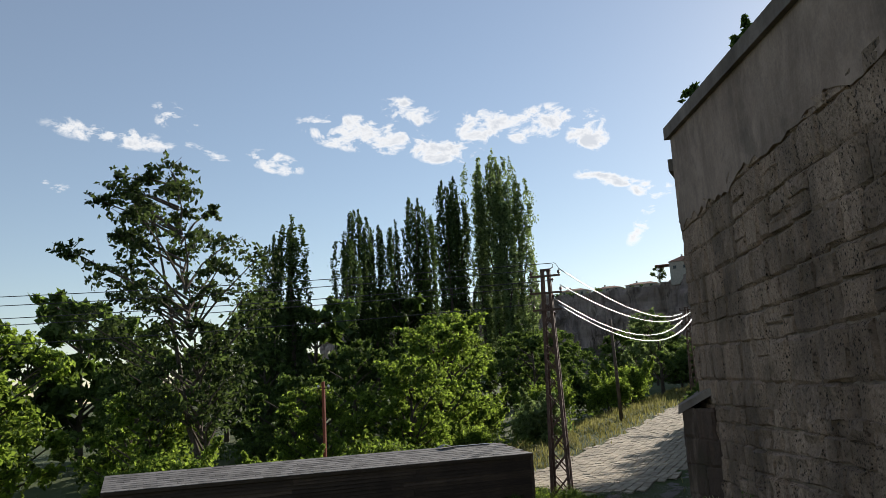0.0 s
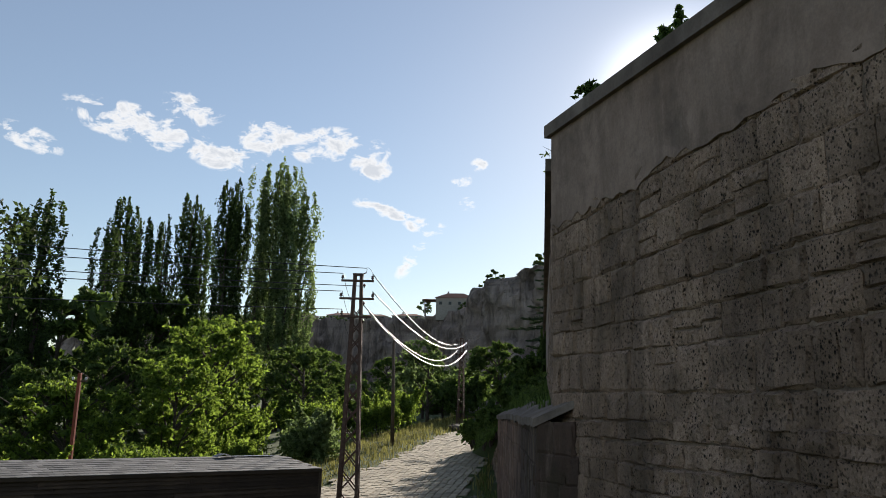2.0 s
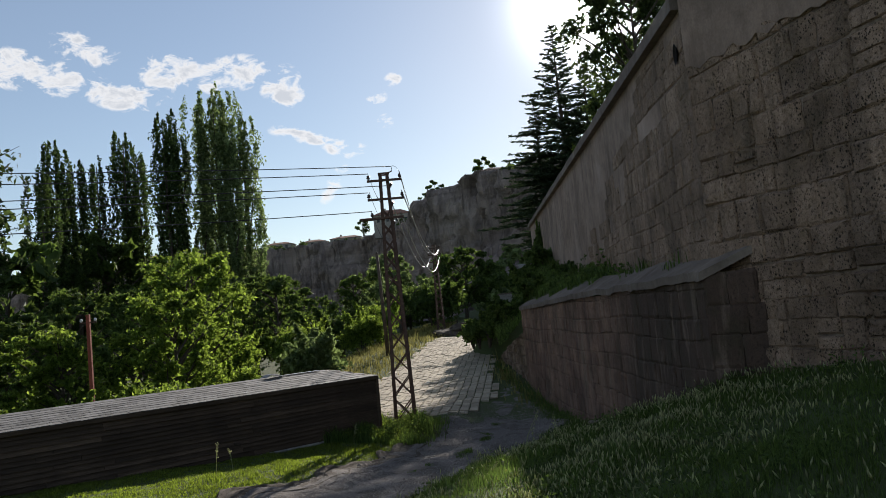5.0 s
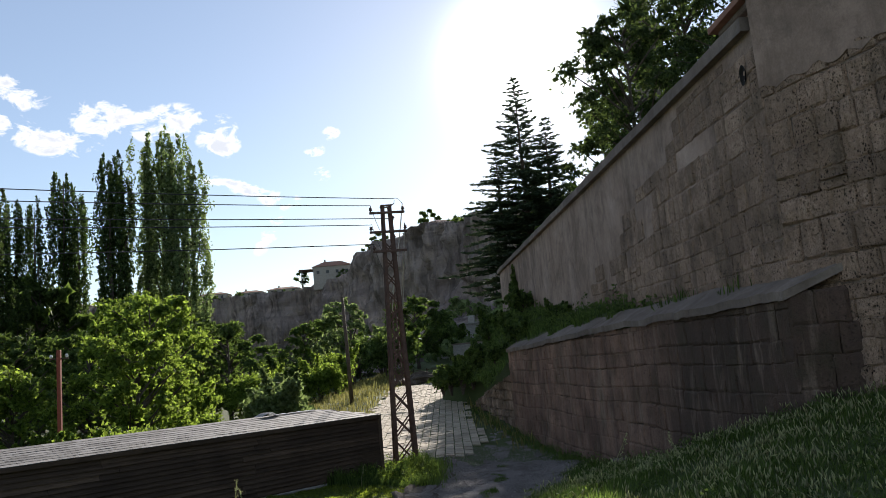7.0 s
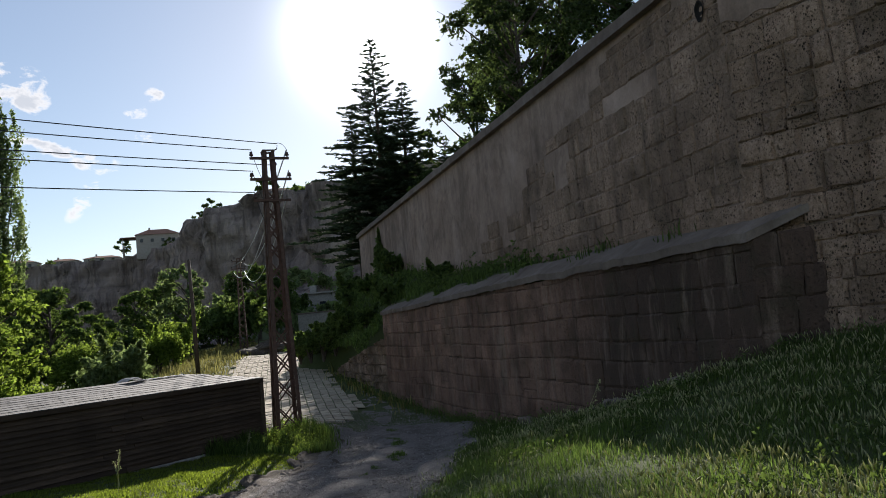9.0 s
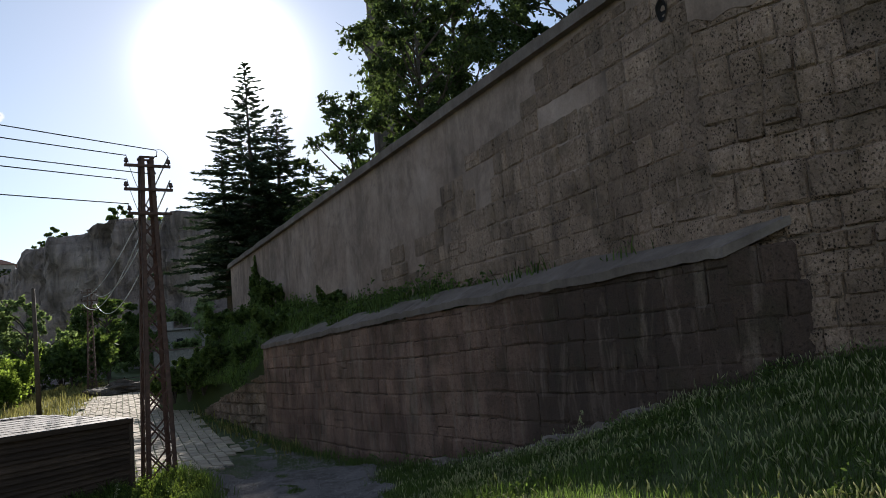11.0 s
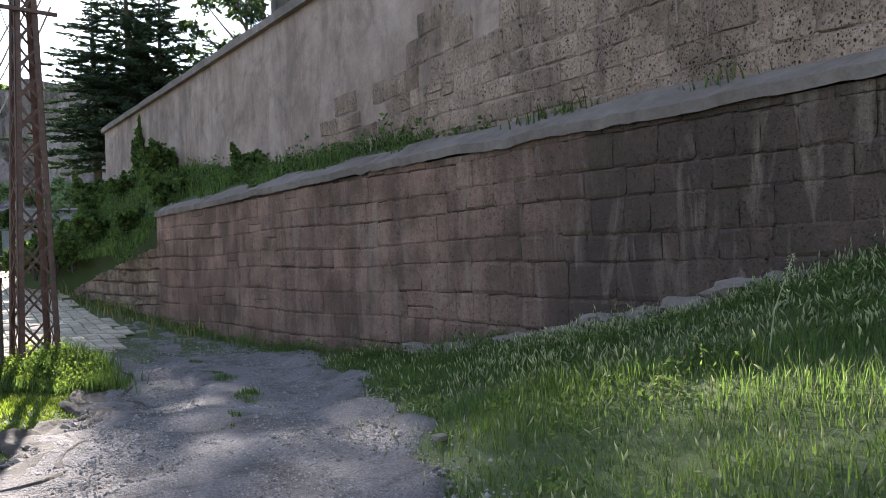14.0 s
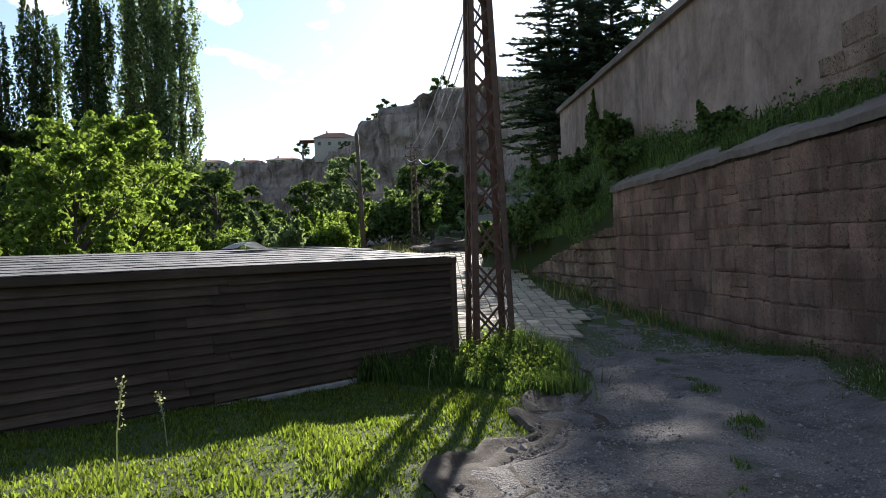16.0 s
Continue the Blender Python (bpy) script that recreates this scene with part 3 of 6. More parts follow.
# ---- stone blocks ----
def stone_meshes(material, count, relief, seed):
    """Blocks of one metre, face towards -y, with worn and chipped edges."""
    rng, made = random.Random(seed), []
    for _ in range(count):
        bm = bmesh.new()
        cols = rows = 5
        us = [(0.0, rng.uniform(0.05, 0.13), rng.uniform(0.4, 0.6), rng.uniform(0.87, 0.95), 1.0) for _ in range(rows)]
        vs = [(0.0, rng.uniform(0.05, 0.14), rng.uniform(0.4, 0.6), rng.uniform(0.86, 0.95), 1.0) for _ in range(cols)]
        g = []
        for j in range(rows):
            for i in range(cols):
                u, v = us[j][i], vs[i][j]
                rim = i in (0, cols - 1) or j in (0, rows - 1)
                push = 0.12 - rng.uniform(0, 0.4) * relief if rim else -0.6 - rng.uniform(-0.2, 0.4) * relief
                wob = 0.028 * relief if rim else 0.0
                if i in (0, cols - 1) and j in (0, rows - 1):
                    chip = rng.uniform(0.0, 0.07) * relief
                    u, v = u + (chip if i == 0 else -chip), v + (chip if j == 0 else -chip)
                g.append(bm.verts.new((u - 0.5 + rng.uniform(-wob, wob), push, v - 0.5 + rng.uniform(-wob, wob))))
        for j in range(rows - 1):
            for i in range(cols - 1):
                k = j * cols + i
                bm.faces.new((g[k], g[k + 1], g[k + cols + 1], g[k + cols]))
        rim = [g[i] for i in (0, 1, 2, 3, 4, 9, 14, 19, 24, 23, 22, 21, 20, 15, 10, 5)]
        backs = [bm.verts.new((v.co.x, 1.2, v.co.z)) for v in rim]
        for i in range(16):
            bm.faces.new((rim[i], backs[i], backs[(i + 1) % 16], rim[(i + 1) % 16]))
        bmesh.ops.recalc_face_normals(bm, faces=bm.faces)
        me = bpy.data.meshes.new("stone")
        bm.to_mesh(me)
        bm.free()
        me.materials.append(material)
        made.append(me)
    return made


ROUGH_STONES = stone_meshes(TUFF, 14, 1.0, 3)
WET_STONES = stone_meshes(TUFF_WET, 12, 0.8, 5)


def lay_courses(parent, o, d, n, s0, s1, z0, z1, high, widths, meshes, seed, depth=0.06, gap=0.014, slant=0.0, skip=None):
    """Courses of blocks from z0 up to z1; both may be functions of s."""
    rng = random.Random(seed)
    turn = math.atan2(d[1], d[0]) + (0 if d[0] * n[1] - d[1] * n[0] < 0 else math.pi)
    low = z0 if callable(z0) else (lambda s: z0)
    topmost = z1 if callable(z1) else (lambda s: z1)
    z, row = min(low(s0), low(s1), low((s0 + s1) / 2)), 0
    while z < max(topmost(s0), topmost(s1)):
        h = high * rng.uniform(0.72, 1.25)
        s = s0 - rng.uniform(0, widths[0]) * (row % 2)
        while s < s1:
            w = widths[0] + (widths[1] - widths[0]) * rng.random() ** 1.4
            a, b = max(s, s0), min(s + w, s1)
            mid = (a + b) / 2
            full, h = h, min(h, topmost(mid) - z)
            if b - a > 0.12 and h > 0.13 and z + h * 0.55 > low(mid) and not (skip and skip(mid, z + h / 2)):
                pieces = [(a, b, z, h)]
                if rng.random() < 0.09 and h > 0.34:
                    cut = rng.uniform(0.4, 0.6)
                    pieces = [(a, b, z, h * cut), (a, b, z + h * cut, h * (1 - cut))]
                elif rng.random() < 0.12 and b - a > 0.6:
                    cut = a + (b - a) * rng.uniform(0.3, 0.7)
                    pieces = [(a, cut, z, h), (cut, b, z, h)]
                for pa, pb, pz, ph in pieces:
                    m = (pa + pb) / 2
                    p = o + d * m
                    ob = new("stone", rng.choice(meshes))
                    ob.parent = parent
                    bed = 0.035 * math.sin(m * 0.8 + row * 0.6) + rng.uniform(-0.015, 0.015)
                    flip = Matrix.Diagonal((-1 if rng.random() < 0.5 else 1, 1, 1, 1))
                    ob.matrix_basis = (Matrix.Translation((*p, pz + ph / 2 + bed)) @ Matrix.Rotation(turn, 4, "Z") @ Matrix.Rotation(rng.uniform(-0.025, 0.025), 4, "Y")
                                       @ Matrix.Diagonal((pb - pa - gap, depth * rng.uniform(0.55, 1.5), (ph - gap) * rng.uniform(0.985, 1.04), 1)) @ flip)
            h = full
            s += w
        z += h
        row += 1
    return z


# ---- lower wall ledge, bank and footing ----
def low_top(s):
    return 3.66 - 0.16 * smooth(8, LQ, s)


def build_ledge():
    bm = bmesh.new()
    rng = random.Random(4)
    rows = []
    n = 150
    for i in range(n + 1):
        s = LQ * i / n
        front = Q + DQ * s + NQ * (0.08 + 0.05 * noise.noise((s * 2.1, 0, 1)))
        reach = 0.6 + 0.04 * math.sin(s * 1.3)
        back = Q + DQ * s - NQ * reach
        if s < 2.4:
            back = R + (Q + DQ * 2.4 - NQ * reach - R) * (s / 2.4)
        j = rng.uniform(-0.02, 0.02) + 0.1 * noise.noise((s * 0.9, 0, 5)) + 0.05 * noise.noise((s * 3.3, 0, 8))
        zf, zb = low_top(s) + j * 0.5, low_top(s) + 0.36 + 0.02 * math.sin(s * 2.3)
        rows.append([bm.verts.new((*front, zf - 0.15)), bm.verts.new((*(front + NQ * rng.uniform(-0.02, 0.02)), zf)), bm.verts.new((*((front * 2 + back) / 3), zf + 0.12 + rng.uniform(-0.012, 0.012))),
                     bm.verts.new((*back, zb)), bm.verts.new((*back, zb - 0.12))])
    for a, b in zip(rows, rows[1:]):
        for k in range(5):
            bm.faces.new((a[k], a[(k + 1) % 5], b[(k + 1) % 5], b[k]))
    bm.faces.new(rows[0])
    bm.faces.new(rows[-1][::-1])
    bmesh.ops.recalc_face_normals(bm, faces=bm.faces)
    part("ledge", bm, COPING, wall_low, "sloping crumbling cement ledge")


build_ledge()


def bank_height(p):
    """The soil behind the ledge: from the lower wall's top up to the foot of the high wall."""
    s = float((p - Q) @ DQ)
    out = float((p - Q) @ NQ)
    d = float((p - A) @ N2)
    foot = 3.9 + 0.55 * float(smooth(5, 15, (p - A) @ D2)) + 1.4 * float(smooth(14, 34, (p - A) @ D2))
    if s < LQ:
        front = low_top(s) + 0.02
        t = -out / max(-out + d, 0.2)
    else:
        front = float(level(*p)) + 1.7 * float(smooth(LQ + 22, LQ + 2, s)) + 0.25
        t = float(smooth(3.4, 0.0, d))
    return front + (foot - front) * float(np.clip(t, 0, 1)) + 0.06 * math.sin(p[0] * 3.1 + p[1] * 2.3)


def build_bank():
    verts, cols, n = [], 10, 70
    for i in range(n + 1):
        sa = 3.4 + (L2 - 3.4) * i / n
        inner = A + D2 * sa - N2 * 0.02
        s = float((inner - Q) @ DQ)
        if s < LQ:
            outer = Q + DQ * s - NQ * 0.3
        else:
            k = float(smooth(LQ, LQ + 16, s))
            outer = inner + N2 * (1.9 + 1.0 * k + 2.0 * float(smooth(LQ + 9, LQ + 16, s)))
        for j in range(cols):
            p = outer + (inner - outer) * (j / (cols - 1))
            z = bank_height(p)
            if j == 0:
                z = float(level(*p)) - 0.3 if s >= LQ else z - 0.5
            verts.append((*p, z))
    i = (np.arange(n)[:, None] * cols + np.arange(cols - 1)).ravel()
    me = array_mesh("bank", np.array(verts), np.stack([i, i + 1, i + cols + 1, i + cols], -1), GROUND)
    me.polygons.foreach_set("use_smooth", [True] * len(me.polygons))
    return tagged(new("grassy_bank", me), "overgrown soil bank at the foot of the high wall", "bank", kind="structure")


bank = build_bank()
RUIN = np.array((-2.6, 19.5))
DR = (RUIN - F) / np.linalg.norm(RUIN - F)
NR = np.array((-DR[1], DR[0]))
LR = float(np.linalg.norm(RUIN - F))
wall_ruin = tagged(finish("wall_ruin", slab(bmesh.new(), F - NR * 0.25, DR, NR, -0.3, LR, -1.2, -0.05, lambda s: -1.0, lambda s: 2.5 - 0.16 * s + 0.12 * math.sin(s * 2.2)), MORTAR),
                   "crumbled low stone retaining wall below the bank", "wall", kind="structure")


def build_footing():
    rng = random.Random(12)
    for k in range(11):
        s = 1.2 + k * 0.72 + rng.uniform(-0.2, 0.2)
        p = Q + DQ * s + NQ * rng.uniform(0.1, 0.25)
        bm = bmesh.new()
        bmesh.ops.create_icosphere(bm, subdivisions=3, radius=1.0)
        for v in bm.verts:
            v.co *= 1 + 0.5 * noise.noise(v.co * 1.9 + Vector((k * 3.1, 0, 0)))
            v.co = Vector((v.co.x * rng.uniform(0.5, 0.6), v.co.y * 0.3, v.co.z * 0.17))
        ob = part("footing", bm, COPING, wall_low, "pale broken footing rock")
        ob.matrix_basis = Matrix.Translation((*p, float(level(*p)) + rng.uniform(-0.1, 0.02))) @ Matrix.Rotation(rng.uniform(-0.15, 0.15) + math.atan2(DQ[1], DQ[0]), 4, "Z")


build_footing()


# ---- shed ----
def build_shed():
    long, deep, front, back = 14.0, 2.6, 1.70, 1.93
    shed = thing("shed", (*SHED, float(level(*SHED))), "long low dark timber shed with a felt-shingled roof", "shed")
    base = Matrix(((SU[0], SV[0], 0, SHED[0]), (SU[1], SV[1], 0, SHED[1]), (0, 0, 1, 0), (0, 0, 0, 1)))
    here = Matrix.Translation(shed.location).inverted()

    def add(name, bm, mat, label=""):
        bmesh.ops.transform(bm, matrix=here @ base, verts=bm.verts)
        bmesh.ops.recalc_face_normals(bm, faces=bm.faces)
        return part(name, bm, mat, shed, label)

    # local axes: x along the front, y into the depth, z up (world height)
    add("frame", box(bmesh.new(), (long - 0.06, deep - 0.06, 2.2), (long / 2, deep / 2, 0.5)), BOARD)
    add("plinth", box(bmesh.new(), (long, 0.12, 0.3), (long / 2, -0.01, -0.1), 0, 0.02), CONCRETE, "low concrete plinth strip")
    rng = random.Random(9)
    high, z = 0.118, -0.02
    while z < front - 0.14:
        x = 0.0
        while x < long - 0.1:
            w = min(rng.uniform(3.2, 5.2), long - x)
            bm = bmesh.new()
            dip, tilt = rng.uniform(-0.02, 0.02), rng.uniform(0.0, 0.02)
            p = [(x + 0.004, 0.012, z + high + 0.02), (x + w - 0.004, 0.012, z + high + 0.02 + dip * 0.3), (x + w - 0.004, -0.034 - tilt, z + dip), (x + 0.004, -0.034, z)]
            f = [bm.verts.new(v) for v in p] + [bm.verts.new((v[0], v[1] + 0.03, v[2])) for v in p]
            for q in ((0, 1, 2, 3), (7, 6, 5, 4), (0, 4, 5, 1), (1, 5, 6, 2), (2, 6, 7, 3), (3, 7, 4, 0)):
                bm.faces.new([f[i] for i in q])
            add("board", bm, BOARD)
            x += w
        add("board", box(bmesh.new(), (0.03, deep, high), (-0.015, deep / 2, z + high / 2), 0, 0.004), BOARD)
        z += high
    add("corner_post", box(bmesh.new(), (0.09, 0.09, 2.0), (-0.02, -0.03, 0.68), 0, 0.01), BOARD)
    add("corner_post", box(bmesh.new(), (0.09, 0.09, 1.9), (long + 0.02, -0.03, 0.72), 0, 0.01), BOARD)
    # roof deck and fascia
    def plane(y):
        return front + 0.02 + (back - front) * y / deep

    bm = bmesh.new()
    o = 0.06
    pts = [(-o, -o), (long + o, -o), (long + o, deep + o), (-o, deep + o)]
    lo = [bm.verts.new((x, y, plane(y) - 0.05)) for x, y in pts]
    hi = [bm.verts.new((x, y, plane(y))) for x, y in pts]
    bm.faces.new(lo[::-1])
    bm.faces.new(hi)
    for i in range(4):
        bm.faces.new((lo[i], lo[(i + 1) % 4], hi[(i + 1) % 4], hi[i]))
    roof = add("roof", bm, BOARD, "low-pitched shingled roof")
    add("fascia", box(bmesh.new(), (long + 2 * o, 0.03, 0.1), (long / 2, -o - 0.016, plane(-o) - 0.045), 0, 0.006), BOARD)
    # shingles in rows
    rows, cols = 8, 36
    step, run = (long + 2 * o) / cols, (deep + 2 * o) / rows
    made = []
    for k in range(4):
        bm = bmesh.new()
        lift = rng.uniform(0.007, 0.018)
        c = [(-step / 2 + 0.004, -run / 2 - 0.02 - rng.uniform(0, 0.025), lift), (step / 2 - 0.004, -run / 2 - 0.02 - rng.uniform(0, 0.025), lift * rng.uniform(0.7, 1.4)), (step / 2 - 0.004, run / 2 + 0.06, 0.004), (-step / 2 + 0.004, run / 2 + 0.06, 0.004)]
        f = [bm.verts.new(v) for v in c] + [bm.verts.new((v[0], v[1], v[2] - 0.012)) for v in c]
        for q in ((0, 1, 2, 3), (7, 6, 5, 4), (0, 4, 5, 1), (1, 5, 6, 2), (2, 6, 7, 3), (3, 7, 4, 0)):
            bm.faces.new([f[i] for i in q])
        bmesh.ops.recalc_face_normals(bm, faces=bm.faces)
        me = bpy.data.meshes.new("shingle")
        bm.to_mesh(me)
        bm.free()
        me.materials.append(SHINGLE)
        made.append(me)
    tilt = math.atan2(back - front, deep)
    for r in range(rows):
        for c in range(cols):
            x = -o + step * (c + 0.5 + 0.5 * (r % 2) * (c < cols - 1))
            y = -o + run * (r + 0.5)
            ob = new("shingle", rng.choice(made))
            ob.parent = roof
            ob.matrix_basis = here @ base @ Matrix.Translation((x, y, plane(y) + 0.012)) @ Matrix.Rotation(tilt, 4, "X") @ Matrix.Rotation(rng.uniform(-0.01, 0.01), 4, "Z")
    # a curled loose sheet near the high edge
    flap = bmesh.new()
    pts = [(-0.35, 0.0), (-0.2, 0.03), (0.0, 0.12), (0.15, 0.1), (0.35, 0.02)]
    for a, b in zip(pts, pts[1:]):
        v = [flap.verts.new((a[0], -0.22, a[1])), flap.verts.new((b[0], -0.22, b[1])), flap.verts.new((b[0], 0.22, b[1])), flap.verts.new((a[0], 0.22, a[1]))]
        flap.faces.new(v)
    bmesh.ops.solidify(flap, geom=flap.faces[:], thickness=0.012)
    bmesh.ops.transform(flap, matrix=Matrix.Translation((2.3, deep - 0.25, plane(deep - 0.2) + 0.04)), verts=flap.verts)
    add("loose_sheet", flap, ZINC, "curled grey loose roofing sheet")
    sheet = bmesh.new()
    box(sheet, (1.5, 0.22, 0.012), (1.2, deep - 0.1, plane(deep - 0.1) + 0.05), 0, 0.003)
    add("ridge_strip", sheet, ZINC, "pale metal strip along the roof's high edge")


build_shed()


# ---- lattice poles ----
def lattice_pole(place, tall, foot, head, turn, label, arms=3, panels=14, detail=True):
    z0 = float(level(*place))
    pole = thing("utility_pole", (*place, z0), label, "utility pole", "lattice power poles")
    pole.rotation_euler.z = turn
    half = lambda z: (foot + (head - foot) * z / tall) / 2
    corners = ((1, 1), (-1, 1), (-1, -1), (1, -1))
    for cx, cy in corners:
        bm = bmesh.new()
        a, b = half(-0.2), half(tall)
        for wide, thick in (((0.105, 0.016), (0.016, 0.105)) if detail else ((0.07, 0.07),)):
            pa, pb = Vector((cx * (a - wide / 2 + 0.006), cy * (a - thick / 2 + 0.006), -0.2)), Vector((cx * (b - wide / 2 + 0.006), cy * (b - thick / 2 + 0.006), tall))
            m = [bm.verts.new(p + Vector((sx * wide / 2, sy * thick / 2, 0))) for p in (pa, pb) for sx, sy in ((-1, -1), (1, -1), (1, 1), (-1, 1))]
            for q in ((3, 2, 1, 0), (4, 5, 6, 7), (0, 1, 5, 4), (1, 2, 6, 5), (2, 3, 7, 6), (3, 0, 4, 7)):
                bm.faces.new([m[i] for i in q])
        part("leg", bm, RUST, pole)
    zs = [0.1]
    for k in range(panels):
        zs.append(zs[-1] + (tall - 1.2 - 0.1) * (1.25 - 0.5 * k / (panels - 1)) / panels)
    for z, t in zip(zs, zs[1:]):
        for i in range(4):
            (ax, ay), (bx, by) = corners[i], corners[(i + 1) % 4]
            for u, v in ((0, 1), (1, 0)):
                h0, h1 = half(z), half(t)
                p = Vector((ax * h0, ay * h0, z if u == 0 else t)) if u == 0 else Vector((ax * h1, ay * h1, t))
                q = Vector((bx * h1, by * h1, t)) if u == 0 else Vector((bx * h0, by * h0, z))
                inset = Vector((-(ax + bx) * 0.004 * (u + 1), -(ay + by) * 0.004 * (u + 1), 0))
                part("brace", bar(bmesh.new(), p + inset, q + inset, 0.012, 0.042), RUST, pole)
    for i in range(4):
        (ax, ay), (bx, by) = corners[i], corners[(i + 1) % 4]
        part("top_rail", bar(bmesh.new(), (ax * half(tall), ay * half(tall), tall - 0.03), (bx * half(tall), by * half(tall), tall - 0.03), 0.05, 0.05), RUST, pole)
    for k in range(arms):
        z = tall - 0.28 - 0.64 * k
        span = (0.58, 0.61, 0.55)[k % 3]
        arm = part("crossarm", box(bmesh.new(), (2 * span, 0.07, 0.075), (0, -half(z) - 0.04, z), 0, 0.008), RUST, pole)
        for side in (-1, 1):
            if k == 2 and side == 1:
                continue
            bm = tube(bmesh.new(), [(side * (span - 0.05), -half(z) - 0.04, z + d) for d in (0.03, 0.07, 0.08, 0.12, 0.13, 0.17, 0.2)], (0.02, 0.02, 0.055, 0.06, 0.04, 0.05, 0.02), 8)
            ins = part("insulator", bm, PORCELAIN, arm, "brown porcelain insulator", True)
        for off in (0.22,):
            bm = tube(bmesh.new(), [(off, 0.1, z - 0.2 + d) for d in (0.0, 0.05, 0.06, 0.1, 0.11, 0.15)], (0.02, 0.02, 0.05, 0.055, 0.04, 0.02), 8)
            part("insulator", bm, PORCELAIN, arm, "brown porcelain insulator", True)
            part("bracket", bar(bmesh.new(), (half(z), 0.06, z - 0.22), (off, 0.1, z - 0.2), 0.025), RUST, arm)
    bm = tube(bmesh.new(), [(half(tall), 0, tall), (half(tall) + 0.12, 0, tall + 0.05), (half(tall) + 0.14, 0, tall + 0.18)], (0.02, 0.02, 0.015), 6)
    part("top_pin", bm, RUST, pole)
    return pole


TOWER_TURN = math.atan2(0.51, 1.06)
lattice_pole((0.0, 0.0), 8.45, 0.74, 0.32, TOWER_TURN, "tall rusty steel lattice power pole with three crossarms", 3, 11)
lattice_pole((-15.2, 44.0), 8.2, 0.7, 0.3, 0.2, "rusty steel lattice power pole beside the paved road", 3, 13, False)


def soil_mound():
    bm = bmesh.new()
    bmesh.ops.create_icosphere(bm, subdivisions=4, radius=1.0)
    for v in bm.verts:
        v.co *= 1 + 0.35 * noise.noise(v.co * 2.1) + 0.12 * noise.noise(v.co * 6.3)
        v.co = Vector((v.co.x * 3.6, v.co.y * 1.5, max(v.co.z, -0.3) * 0.85))
    ob = finish("soil_mound", bm, SOIL)
    p = (-11.6, 40.6)
    ob.matrix_basis = Matrix.Translation((*p, float(level(*p)) + 0.05)) @ Matrix.Rotation(-0.25, 4, "Z")
    tagged(ob, "dark mound of soil at the end of the paving", "soil mound")


soil_mound()


def wooden_pole():
    p = (-12.6, 26.0)
    z = float(level(*p))
    pole = thing("wooden_pole", (*p, z), "plain dark wooden pole on the grass verge", "pole")
    part("shaft", tube(bmesh.new(), [(0.12, 0, -0.4), (0.05, 0, 3.0), (-0.06, 0, 8.3 - z)], (0.14, 0.125, 0.095), 10), POLE_WOOD, pole, "", True)
    part("cap", tube(bmesh.new(), [(-0.06, 0, 8.3 - z), (-0.06, 0, 8.4 - z)], (0.1, 0.03), 10), POLE_WOOD, pole)


wooden_pole()


def red_pole():
    p = (-12.0, -1.2)
    z = float(level(*p))
    pole = thing("telephone_pole", (*p, z), "slim red-painted steel pole with two white insulators", "pole")
    part("shaft", box(bmesh.new(), (0.13, 0.13, 4.75 - z), (0, 0, (4.75 - z) / 2), 0.3, 0.012), RED_STEEL, pole)
    part("crossbar", box(bmesh.new(), (0.62, 0.05, 0.05), (0, 0, 4.45 - z), 0.4, 0.006), RUST, pole)
    for side in (-1, 1):
        x, y = 0.26 * side * math.cos(0.4), 0.26 * side * math.sin(0.4)
        part("insulator", tube(bmesh.new(), [(x, y, 4.48 - z + d) for d in (0, 0.04, 0.1, 0.13)], (0.03, 0.055, 0.05, 0.02), 8), WHITE_PORCELAIN, pole, "white porcelain insulator", True)


red_pole()


# ---- wires ----
def wire(a, b, sag, radius, material, label, steps=24):
    a, b = Vector(a), Vector(b)
    pts = []
    for i in range(steps + 1):
        t = i / steps
        p = a.lerp(b, t)
        p.z -= 4 * sag * t * (1 - t)
        pts.append(p)
    bm = tube(bmesh.new(), pts, [radius] * len(pts), 5)
    ob = finish("overhead_wire", bm, material, True)
    return tagged(ob, label, "wire", "overhead wires")


def build_wires():
    c, s = math.cos(TOWER_TURN), math.sin(TOWER_TURN)
    spot = lambda x, y, z: (x * c - y * s, x * s + y * c, z)
    ends = (spot(0.28, 0, 8.62), spot(-0.53, -0.2, 8.38), spot(-0.56, -0.2, 7.74), spot(0.22, 0.1, 7.98), spot(-0.5, -0.2, 7.1))
    for k, e in enumerate(ends):
        far = (-25.0 - k * 0.35, -35.0 + k * 0.3, 7.75 + (0.3, 0.0, -0.62, -0.35, -1.2)[k])
        wire(e, far, 0.45, 0.014, DARK_WIRE, "thin dark overhead power wire", 30)
    # slack bundle to the pole up the road
    c2 = ((-15.6, 43.8, 9.6), (-14.7, 43.9, 9.7), (-15.6, 43.8, 9.0), (-14.7, 43.9, 9.0))
    starts = (spot(0.53, -0.2, 8.38), spot(0.55, -0.2, 7.74), spot(0.22, 0.1, 7.3), spot(0.45, -0.2, 7.0))
    for k in range(4):
        wire(starts[k], c2[k], 0.9 + 0.25 * k, 0.02, WIRE, "slack pale aluminium wire between two poles", 40)
    for k in range(3):
        wire(spot(-0.53, -0.2, 8.4 - 0.64 * k), spot(-0.2, -0.2, 7.4 - 0.64 * k), 0.1, 0.008, DARK_WIRE, "short jumper cable hanging on the pole", 8)
    wire(spot(0.28, 0, 8.62), spot(0.53, -0.2, 8.4), -0.08, 0.008, DARK_WIRE, "short jumper cable hanging on the pole", 8)


build_wires()


